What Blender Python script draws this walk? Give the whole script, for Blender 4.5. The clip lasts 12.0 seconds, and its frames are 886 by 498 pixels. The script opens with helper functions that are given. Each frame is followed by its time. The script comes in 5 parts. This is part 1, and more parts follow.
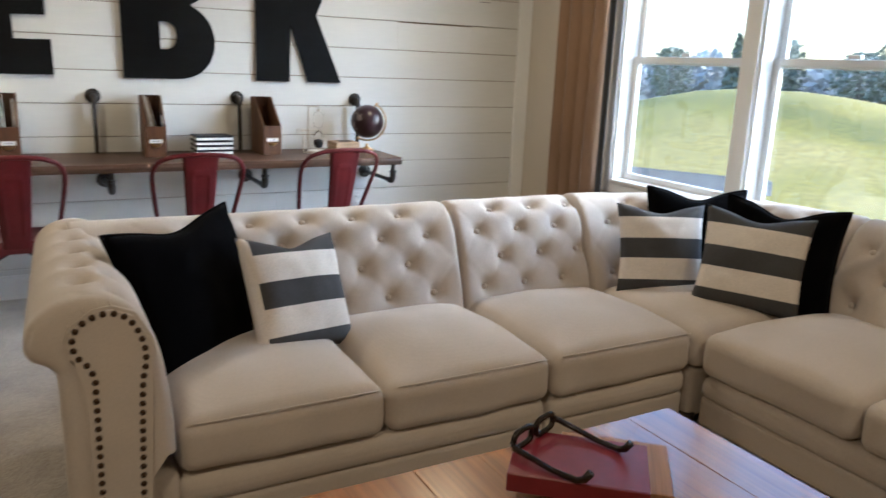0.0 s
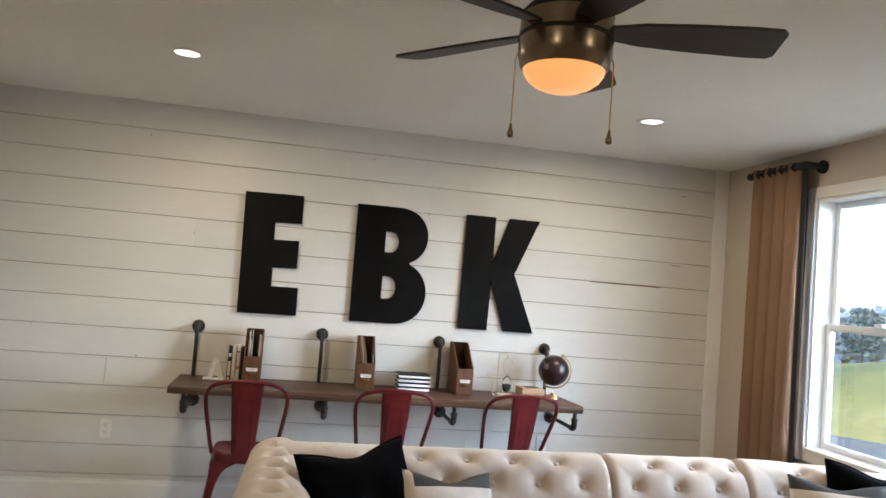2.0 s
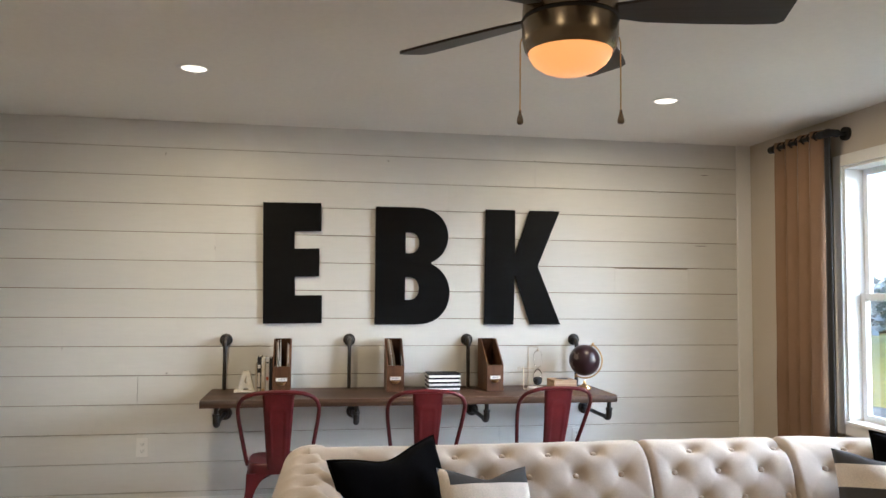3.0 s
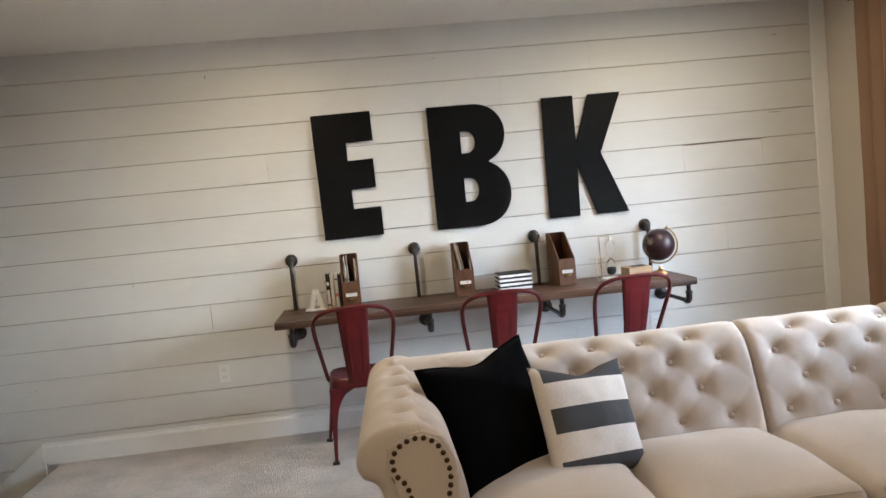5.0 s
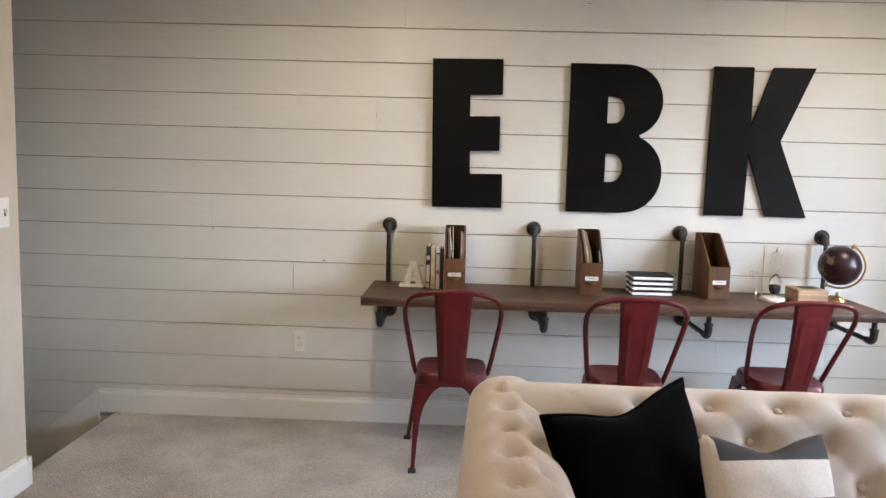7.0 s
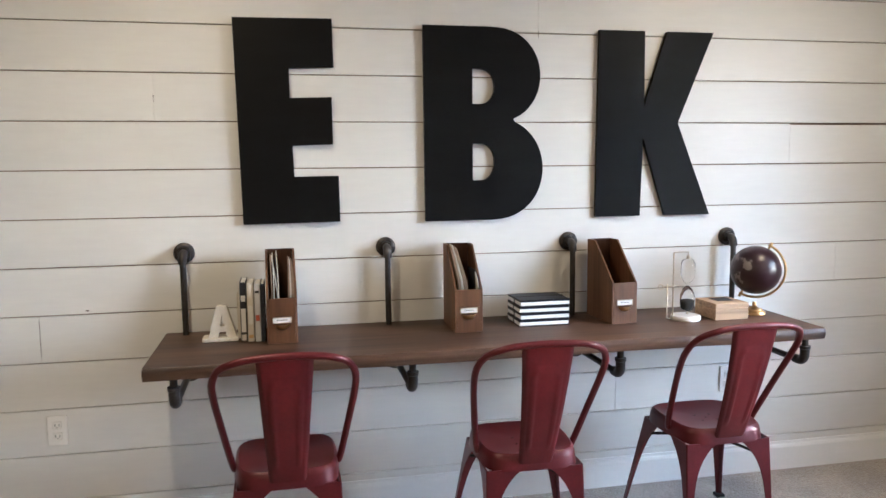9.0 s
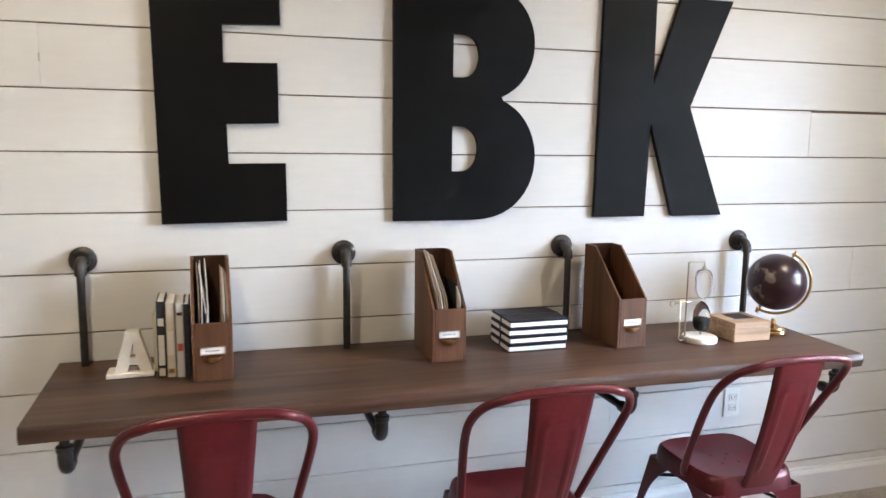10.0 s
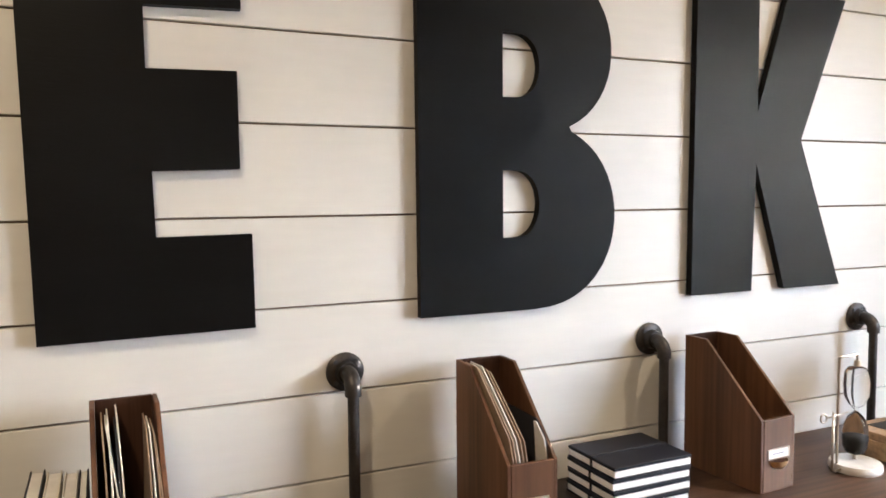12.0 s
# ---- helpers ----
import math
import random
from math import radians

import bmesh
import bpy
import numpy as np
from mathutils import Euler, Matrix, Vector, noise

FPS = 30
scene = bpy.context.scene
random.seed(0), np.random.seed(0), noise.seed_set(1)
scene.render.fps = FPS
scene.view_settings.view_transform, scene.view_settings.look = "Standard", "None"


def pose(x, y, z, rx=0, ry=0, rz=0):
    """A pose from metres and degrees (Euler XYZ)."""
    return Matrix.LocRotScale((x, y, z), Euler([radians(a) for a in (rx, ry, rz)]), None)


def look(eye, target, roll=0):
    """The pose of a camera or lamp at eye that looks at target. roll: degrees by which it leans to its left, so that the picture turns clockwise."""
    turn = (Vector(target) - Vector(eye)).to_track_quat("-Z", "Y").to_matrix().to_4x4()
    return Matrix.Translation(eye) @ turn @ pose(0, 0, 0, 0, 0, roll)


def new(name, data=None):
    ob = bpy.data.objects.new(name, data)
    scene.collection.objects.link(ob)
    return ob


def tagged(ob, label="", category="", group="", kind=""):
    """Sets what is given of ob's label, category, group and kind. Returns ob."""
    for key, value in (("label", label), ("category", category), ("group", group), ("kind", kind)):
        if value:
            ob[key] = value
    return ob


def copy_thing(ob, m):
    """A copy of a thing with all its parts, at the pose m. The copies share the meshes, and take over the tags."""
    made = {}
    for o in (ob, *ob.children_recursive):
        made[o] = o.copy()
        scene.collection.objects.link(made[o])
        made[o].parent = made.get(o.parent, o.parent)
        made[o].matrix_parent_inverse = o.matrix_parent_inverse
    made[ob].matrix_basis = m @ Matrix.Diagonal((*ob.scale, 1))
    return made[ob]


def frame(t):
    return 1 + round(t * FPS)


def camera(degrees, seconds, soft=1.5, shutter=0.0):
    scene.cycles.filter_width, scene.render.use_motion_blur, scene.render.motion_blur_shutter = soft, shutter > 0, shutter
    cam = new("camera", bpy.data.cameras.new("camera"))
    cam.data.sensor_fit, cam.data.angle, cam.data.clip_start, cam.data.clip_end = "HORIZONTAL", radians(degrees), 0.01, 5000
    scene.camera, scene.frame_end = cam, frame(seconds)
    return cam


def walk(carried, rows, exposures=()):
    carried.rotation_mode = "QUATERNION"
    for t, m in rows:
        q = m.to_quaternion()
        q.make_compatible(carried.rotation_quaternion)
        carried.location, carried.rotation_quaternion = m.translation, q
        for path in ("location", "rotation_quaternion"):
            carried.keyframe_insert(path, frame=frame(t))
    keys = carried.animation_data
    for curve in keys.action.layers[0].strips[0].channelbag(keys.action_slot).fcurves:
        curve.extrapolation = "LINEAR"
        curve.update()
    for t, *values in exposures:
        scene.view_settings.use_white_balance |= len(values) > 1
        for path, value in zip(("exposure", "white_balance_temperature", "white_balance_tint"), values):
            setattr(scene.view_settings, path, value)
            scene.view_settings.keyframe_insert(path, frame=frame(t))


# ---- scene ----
cam = camera(61.0, 12.0, shutter=0.3)
EXPOSURE = 2.62
PATH = [
    (0, (-0.763, -4.529, 1.332), (0.179, -2.83, 0.854), 2.3),
    (0.2, (-0.764, -4.591, 1.341), (0.063, -2.84, 0.842), 2.3),
    (0.5, (-0.727, -4.701, 1.361), (-0.024, -2.893, 0.874), 2.7),
    (1, (-0.653, -4.84, 1.393), (-0.136, -2.925, 1.142), 3.5),
    (1.5, (-0.673, -4.923, 1.427), (-0.221, -2.975, 1.447), 6.0),
    (2, (-0.682, -4.935, 1.424), (-0.292, -2.977, 1.538), 4.6),
    (2.5, (-0.659, -4.92, 1.414), (-0.303, -2.956, 1.545), 1.8),
    (4.5, (-0.668, -4.842, 1.399), (-0.442, -2.855, 1.343), -2.7),
    (5, (-0.715, -4.74, 1.387), (-0.526, -2.753, 1.253), -5.5),
    (5.5, (-0.791, -4.614, 1.38), (-0.57, -2.637, 1.171), -5.1),
    (6, (-0.809, -4.44, 1.398), (-0.625, -2.461, 1.182), -0.7),
    (6.5, (-0.761, -4.197, 1.393), (-0.794, -2.205, 1.209), 2.4),
    (7, (-0.798, -4.008, 1.403), (-0.862, -2.021, 1.187), 1.6),
    (7.5, (-0.835, -3.752, 1.408), (-0.773, -1.762, 1.223), 1.2),
    (7.7, (-0.841, -3.668, 1.396), (-0.709, -1.678, 1.24), 1.5),
    (9.3, (-0.833, -2.79, 1.43), (-0.368, -0.861, 1.185), -0.5),
    (9.5, (-0.857, -2.668, 1.458), (-0.351, -0.75, 1.2), -0.1),
    (10, (-0.847, -2.388, 1.455), (-0.264, -0.497, 1.167), 0.8),
    (10.5, (-0.864, -2.164, 1.454), (-0.044, -0.371, 1.116), 0.6),
    (11, (-0.833, -1.888, 1.435), (0.135, -0.178, 1.06), -1.5),
    (11.5, (-0.826, -1.634, 1.451), (-0.047, 0.191, 1.201), -0.3),
    (12, (-0.882, -1.453, 1.444), (-0.06, 0.365, 1.303), -0.5),
]
walk(cam, [(t, look(eye, target, roll)) for t, eye, target, roll in PATH], [(0.0, EXPOSURE - 0.2, 4750, 4), (0.5, EXPOSURE - 0.15, 4880, 5), (2.5, EXPOSURE - 0.1, 4950, 5), (5.5, EXPOSURE + 0.0, 4880, 6), (7.0, EXPOSURE + 0.0, 5000, 8), (9.5, EXPOSURE + 0.15, 4780, 8), (10.5, EXPOSURE + 0.24, 4800, 9), (12.0, EXPOSURE + 0.15, 5180, 10)])

# ---------------------------------------------------------------- light
sky_world = bpy.data.worlds.new("sky")
scene.world = sky_world
sky_world.use_nodes = True
wn = sky_world.node_tree.nodes
sky = wn.new("ShaderNodeTexSky")
sky.sky_type = "NISHITA"
sky.sun_disc = False
SUN_UP, SUN_TURN = radians(15), radians(117)      # height, and turn clockwise from +y
sky.sun_elevation, sky.sun_rotation = SUN_UP, SUN_TURN
sky.air_density, sky.dust_density, sky.ozone_density = 1.0, 2.0, 1.0
wn["Background"].inputs["Strength"].default_value = 0.15
sky_world.node_tree.links.new(sky.outputs[0], wn["Background"].inputs["Color"])

sun = bpy.data.lights.new("sun", "SUN")
sun.energy, sun.angle, sun.color = 1.35, radians(50), (0.86, 0.93, 1.0)
sun_ob = new("sun", sun)
sun_dir = Vector((math.sin(SUN_TURN) * math.cos(SUN_UP), math.cos(SUN_TURN) * math.cos(SUN_UP), math.sin(SUN_UP)))
sun_ob.matrix_world = look(sun_dir * 30, (0, 0, 0))

# first two are real; the pair at y -4.4 is unseen, added as fill
CANS = [(-1.258, -1.21), (1.212, -1.087), (-1.24, -4.4), (1.21, -4.4)]
CAN_WATTS = 3.2
for cx, cy in CANS:
    lamp = bpy.data.lights.new("recessed_lamp", "AREA")
    lamp.shape, lamp.size, lamp.energy, lamp.color, lamp.spread = "DISK", 0.11, CAN_WATTS, (1.0, 0.69, 0.36), radians(178)
    new("recessed_lamp", lamp).matrix_world = pose(cx, cy, 2.457)

# ---------------------------------------------------------------- materials
def material(name, rough=0.6, metal=0.0):
    m = bpy.data.materials.new(name)
    m.use_nodes = True
    b = m.node_tree.nodes["Principled BSDF"]
    b.inputs["Roughness"].default_value, b.inputs["Metallic"].default_value = rough, metal
    return m, m.node_tree, b


def noise_node(nt, scale, detail=4.0, stretch=None, source="Object"):
    co = nt.nodes.new("ShaderNodeTexCoord")
    n = nt.nodes.new("ShaderNodeTexNoise")
    n.inputs["Scale"].default_value, n.inputs["Detail"].default_value = scale, detail
    if stretch:
        mp = nt.nodes.new("ShaderNodeMapping")
        mp.inputs["Scale"].default_value = stretch
        nt.links.new(co.outputs[source], mp.inputs["Vector"])
        nt.links.new(mp.outputs[0], n.inputs["Vector"])
    else:
        nt.links.new(co.outputs[source], n.inputs["Vector"])
    return n.outputs["Fac"]


def ramp(nt, fac, stops):
    r = nt.nodes.new("ShaderNodeValToRGB")
    e = r.color_ramp.elements
    e[0].position, e[0].color = stops[0][0], (*stops[0][1], 1)
    e[1].position, e[1].color = stops[-1][0], (*stops[-1][1], 1)
    for p, c in stops[1:-1]:
        e.new(p).color = (*c, 1)
    nt.links.new(fac, r.inputs[0])
    return r.outputs[0]


def mixed(nt, kind, fac, a, b):
    m = nt.nodes.new("ShaderNodeMix")
    m.data_type, m.blend_type = "RGBA", kind
    if hasattr(fac, "links"):
        nt.links.new(fac, m.inputs["Factor"])
    else:
        m.inputs["Factor"].default_value = fac
    for value, slot in ((a, m.inputs[6]), (b, m.inputs[7])):
        if hasattr(value, "links"):
            nt.links.new(value, slot)
        else:
            slot.default_value = (*value, 1)
    return m.outputs[2]


def bump(nt, b, height, strength, distance):
    n = nt.nodes.new("ShaderNodeBump")
    n.inputs["Strength"].default_value, n.inputs["Distance"].default_value = strength, distance
    nt.links.new(height, n.inputs["Height"])
    nt.links.new(n.outputs[0], b.inputs["Normal"])


def dark(c, k):
    return tuple(v * k for v in c)


def surface(name, colour, rough=0.6, metal=0.0, large=2.0, fine=60.0, vary=0.12, relief=0.0, distance=0.002, stretch=None, random_vary=0.0, sheen=0.0):
    """Two scales of variation in colour and a fine relief."""
    m, nt, b = material(name, rough, metal)
    big = ramp(nt, noise_node(nt, large, 5.0, stretch), [(0.3, dark(colour, 1 - vary)), (0.7, dark(colour, 1 + vary * 0.6))])
    f = noise_node(nt, fine, 6.0, stretch)
    col = mixed(nt, "MULTIPLY", 1.0, big, ramp(nt, f, [(0.25, (1 - vary,) * 3), (0.75, (1.0,) * 3)]))
    if random_vary:
        info = nt.nodes.new("ShaderNodeObjectInfo")
        col = mixed(nt, "MULTIPLY", 1.0, col, ramp(nt, info.outputs["Random"], [(0.0, (1 - random_vary,) * 3), (1.0, (1.0,) * 3)]))
    nt.links.new(col, b.inputs["Base Color"])
    if relief:
        bump(nt, b, f, relief, distance)
    if sheen:
        b.inputs["Sheen Weight"].default_value = sheen
        b.inputs["Sheen Roughness"].default_value = 0.5
    return m


def wood(name, dark_c, light_c, axis, rough=0.5, scale=1.0, random_vary=0.25):
    """Grain runs along axis (0, 1, 2)."""
    m, nt, b = material(name, rough)
    st = [14.0 * scale] * 3
    st[axis] = 0.9 * scale
    st2 = [90.0 * scale] * 3
    st2[axis] = 3.0 * scale
    grain = noise_node(nt, 1.0, 6.0, st)
    pores = noise_node(nt, 1.0, 3.0, st2)
    col = ramp(nt, grain, [(0.28, dark_c), (0.5, tuple((a + c) / 2 for a, c in zip(dark_c, light_c))), (0.72, light_c)])
    col = mixed(nt, "MULTIPLY", 1.0, col, ramp(nt, pores, [(0.3, (0.62,) * 3), (0.6, (1.0,) * 3)]))
    info = nt.nodes.new("ShaderNodeObjectInfo")
    col = mixed(nt, "MULTIPLY", 1.0, col, ramp(nt, info.outputs["Random"], [(0.0, (1 - random_vary,) * 3), (1.0, (1.0,) * 3)]))
    nt.links.new(col, b.inputs["Base Color"])
    bump(nt, b, pores, 0.25, 0.001)
    return m


def cloth(name, colour, weave=420.0, rough=0.9, vary=0.1, relief=0.35, sheen=0.25):
    m, nt, b = material(name, rough)
    co = nt.nodes.new("ShaderNodeTexCoord")
    waves = []
    for direction in ("X", "Z"):
        w = nt.nodes.new("ShaderNodeTexWave")
        w.bands_direction = direction
        w.inputs["Scale"].default_value, w.inputs["Distortion"].default_value, w.inputs["Detail"].default_value = weave / 6.28, 1.2, 2.0
        nt.links.new(co.outputs["Object"], w.inputs["Vector"])
        waves.append(w.outputs["Fac"])
    mx = nt.nodes.new("ShaderNodeMath")
    mx.operation = "MULTIPLY"
    nt.links.new(waves[0], mx.inputs[0])
    nt.links.new(waves[1], mx.inputs[1])
    base = ramp(nt, noise_node(nt, 3.0, 5.0), [(0.3, dark(colour, 1 - vary)), (0.7, dark(colour, 1 + 0.5 * vary))])
    slub = ramp(nt, noise_node(nt, 160.0, 3.0), [(0.3, (0.93,) * 3), (0.7, (1.0,) * 3)])
    nt.links.new(mixed(nt, "MULTIPLY", 1.0, base, slub), b.inputs["Base Color"])
    bump(nt, b, mx.outputs[0], relief, 0.0006)
    b.inputs["Sheen Weight"].default_value = sheen
    return m


def striped(name, a, c, axis, edges, margin=None):
    """Bands of colour a on c across one object axis."""
    m, nt, b = material(name, 0.9)
    co = nt.nodes.new("ShaderNodeTexCoord")
    sep = nt.nodes.new("ShaderNodeSeparateXYZ")
    nt.links.new(co.outputs["Object"], sep.inputs[0])
    r = nt.nodes.new("ShaderNodeValToRGB")
    r.color_ramp.interpolation = "CONSTANT"
    mp = nt.nodes.new("ShaderNodeMapRange")
    mp.inputs["From Min"].default_value, mp.inputs["From Max"].default_value = -0.25, 0.25
    nt.links.new(sep.outputs[axis], mp.inputs["Value"])
    nt.links.new(mp.outputs[0], r.inputs[0])
    e = r.color_ramp.elements
    e[0].position, e[0].color = 0.0, (*a, 1)
    e[1].position, e[1].color = edges[0], (*c, 1)
    for k, p in enumerate(edges[1:]):
        e.new(p).color = (*(a if k % 2 == 0 else c), 1)
    fine = ramp(nt, noise_node(nt, 220.0, 3.0), [(0.3, (0.82,) * 3), (0.7, (1.0,) * 3)])
    face = r.outputs[0]
    if margin is not None:
        lt = nt.nodes.new("ShaderNodeMath")
        lt.operation = "LESS_THAN"
        nt.links.new(sep.outputs[0], lt.inputs[0])
        lt.inputs[1].default_value = margin
        face = mixed(nt, "MIX", lt.outputs[0], face, c)
    nt.links.new(mixed(nt, "MULTIPLY", 1.0, face, fine), b.inputs["Base Color"])
    bump(nt, b, noise_node(nt, 350.0, 2.0), 0.3, 0.0008)
    return m


def glowing(name, colour, strength):
    m, nt, b = material(name, 0.4)
    b.inputs["Base Color"].default_value = (0.9, 0.85, 0.75, 1)
    b.inputs["Emission Color"].default_value = (*colour, 1)
    b.inputs["Emission Strength"].default_value = strength
    return m


def clear_glass(name, rough=0.0, tint=(1, 1, 1)):
    m, nt, b = material(name, rough)
    b.inputs["Transmission Weight"].default_value, b.inputs["IOR"].default_value = 1.0, 1.45
    b.inputs["Base Color"].default_value = (*tint, 1)
    return m


M_BOARD = surface("white painted boards", (0.71, 0.695, 0.66), 0.42, large=1.2, fine=26.0, vary=0.05, relief=0.12, distance=0.001, stretch=(0.35, 1, 2.2), random_vary=0.05)
M_GAP = surface("wall backing", (0.24, 0.18, 0.13), 0.95)
M_TRIM = surface("white trim paint", (0.8, 0.79, 0.77), 0.35, vary=0.03, relief=0.03)
M_WALL = surface("greige wall paint", (0.55, 0.49, 0.41), 0.85, large=1.0, fine=150.0, vary=0.05, relief=0.12, distance=0.0008)
M_CEIL = surface("ceiling paint", (0.87, 0.85, 0.81), 0.95, large=0.8, fine=34.0, vary=0.04, relief=0.28, distance=0.003)
M_SASH = surface("white vinyl sash", (0.8, 0.81, 0.82), 0.3, vary=0.03)
M_GLASS = clear_glass("window glass")
M_LINEN = cloth("oatmeal linen", (0.585, 0.51, 0.445))
M_BUTTON = cloth("linen button", (0.565, 0.49, 0.43))
M_VELVET = surface("black velvet", (0.0025, 0.0025, 0.0035), 1.0, large=5.0, fine=200.0, vary=0.35, relief=0.3, sheen=0.01)
M_STRIPE = striped("grey and cream stripes", (0.064, 0.064, 0.068), (0.82, 0.75, 0.68), 2, [0.235, 0.415, 0.585, 0.765])
M_STRIPE_SIDE = striped("stripes with a cream side", (0.064, 0.064, 0.068), (0.82, 0.75, 0.68), 2, [0.235, 0.415, 0.585, 0.765], -0.168)
M_BACKING = cloth("cream cotton", (0.7, 0.64, 0.56))
M_NAIL = surface("aged bronze nail", (0.10, 0.062, 0.04), 0.42, 0.8, large=40, vary=0.3)
M_FOOT = surface("dark stained foot", (0.03, 0.02, 0.015), 0.4)
M_LETTER = surface("charcoal painted board", (0.0042, 0.0044, 0.0048), 0.46, large=3.0, fine=40.0, vary=0.25, relief=0.15, stretch=(1, 1, 6))
M_RED = surface("oxblood enamel", (0.092, 0.0085, 0.0115), 0.36, 0.15, large=6.0, fine=90.0, vary=0.22, relief=0.06, distance=0.0006)
M_RUBBER = surface("black rubber", (0.008, 0.008, 0.008), 0.7)
M_PIPE = surface("black iron pipe", (0.07, 0.064, 0.06), 0.4, 0.75, large=18.0, fine=150.0, vary=0.35, relief=0.2, distance=0.0006)
M_DESK = wood("dark stained plank", (0.026, 0.014, 0.009), (0.145, 0.078, 0.047), 0, 0.45)
M_FILE = wood("walnut", (0.075, 0.033, 0.015), (0.205, 0.095, 0.042), 2, 0.45)
# the same walnut darkened: shade inside the file is put into the colour
M_FILE_SHADED = wood("walnut with inner shade painted in", (0.03, 0.014, 0.008), (0.08, 0.035, 0.018), 2, 0.7)
M_BRASS = surface("brass", (0.68, 0.45, 0.2), 0.28, 1.0, large=20, vary=0.15)
M_STEEL = surface("champagne steel", (0.62, 0.55, 0.45), 0.28, 1.0, large=20, vary=0.1)
M_PAPER = surface("paper", (0.72, 0.69, 0.63), 0.9, large=8, vary=0.12)
M_KRAFT = surface("kraft folder", (0.34, 0.24, 0.16), 0.9, large=8, vary=0.2)
M_GREYINK = surface("faded ink", (0.2, 0.2, 0.22), 0.8)
M_INK = surface("ink", (0.02, 0.02, 0.025), 0.8)
M_NAVY = surface("navy cover", (0.005, 0.006, 0.014), 0.5, vary=0.2)
M_WHITE = surface("white card", (0.82, 0.81, 0.8), 0.6, vary=0.04)
M_CREAM = surface("white plaster letter", (0.72, 0.67, 0.58), 0.75, large=14, vary=0.1, relief=0.15)
M_OAK = wood("pale wood block", (0.42, 0.27, 0.15), (0.62, 0.43, 0.26), 0, 0.55)
M_MARBLE = surface("white marble", (0.75, 0.73, 0.7), 0.3, large=12, vary=0.12)
M_SAND = surface("black sand", (0.015, 0.014, 0.014), 0.95, fine=400, relief=0.5)
M_VIAL = clear_glass("vial glass")
M_VIAL.node_tree.nodes["Principled BSDF"].inputs["IOR"].default_value = 1.1
M_TABLE = wood("honey brown planks", (0.27, 0.085, 0.016), (0.60, 0.24, 0.055), 1, 0.3, 0.8, 0.3)
M_TABLE.node_tree.nodes["Principled BSDF"].inputs["Coat Weight"].default_value = 1.0
M_TABLE.node_tree.nodes["Principled BSDF"].inputs["Coat Roughness"].default_value = 0.16
M_TABLE_EDGE = wood("table frame", (0.14, 0.055, 0.02), (0.3, 0.14, 0.055), 0, 0.4, 0.8)
M_BOOK_RED = surface("red book cloth", (0.20, 0.018, 0.03), 0.35, large=10, vary=0.15)
M_BOOK_TAN = wood("tan block", (0.34, 0.17, 0.08), (0.5, 0.28, 0.14), 0, 0.5)
M_SPECS = surface("dark bronze frame", (0.03, 0.018, 0.014), 0.25, 0.5, vary=0.3)
M_CURTAIN = cloth("tan linen curtain", (0.225, 0.135, 0.075), 300.0)
M_CURTAIN_EDGE = cloth("black curtain edge", (0.012, 0.012, 0.014))
M_ROD = surface("black rod", (0.015, 0.015, 0.016), 0.45, 0.4)
M_FAN = surface("brushed bronze", (0.25, 0.205, 0.15), 0.27, 1.0, large=3, fine=60, vary=0.15, stretch=(1, 1, 12))
M_BLADE = wood("espresso fan blade", (0.016, 0.011, 0.009), (0.045, 0.03, 0.022), 0, 0.45)
M_FAN_GLOW = glowing("amber glass bowl", (1.0, 0.30, 0.035), 0.17)
M_CAN_GLOW = glowing("lit lens", (1.0, 0.80, 0.55), 0.4)
M_PLASTIC = surface("white plastic", (0.78, 0.76, 0.72), 0.4, vary=0.03)
M_SLOT = surface("outlet slot", (0.03, 0.03, 0.03), 0.6)
M_SHINGLE = surface("slate shingles", (0.09, 0.1, 0.125), 0.85, large=6, fine=160, vary=0.25, relief=0.4, random_vary=0.3)


def carpet_material():
    m, nt, b = material("greige cut pile carpet", 0.97)
    c = (0.44, 0.385, 0.33)
    big = ramp(nt, noise_node(nt, 4.5, 8.0), [(0.36, dark(c, 0.80)), (0.62, dark(c, 1.08))])
    tuft = noise_node(nt, 105.0, 4.0)
    fleck = noise_node(nt, 48.0, 6.0)
    col = mixed(nt, "MULTIPLY", 1.0, big, ramp(nt, tuft, [(0.34, (0.70,) * 3), (0.62, (1.0,) * 3)]))
    col = mixed(nt, "MULTIPLY", 1.0, col, ramp(nt, fleck, [(0.36, (0.84,) * 3), (0.58, (1.0,) * 3)]))
    nt.links.new(col, b.inputs["Base Color"])
    bump(nt, b, tuft, 0.8, 0.011)
    b.inputs["Sheen Weight"].default_value = 0.3
    return m


def grass_material():
    m, nt, b = material("autumn grass", 0.95)
    patch = ramp(nt, noise_node(nt, 0.09, 8.0), [(0.38, (0.22, 0.175, 0.018)), (0.5, (0.37, 0.27, 0.035)), (0.62, (0.50, 0.345, 0.085))])
    blades = ramp(nt, noise_node(nt, 3.0, 8.0), [(0.3, (0.65,) * 3), (0.7, (1.0,) * 3)])
    nt.links.new(mixed(nt, "MULTIPLY", 1.0, patch, blades), b.inputs["Base Color"])
    return m


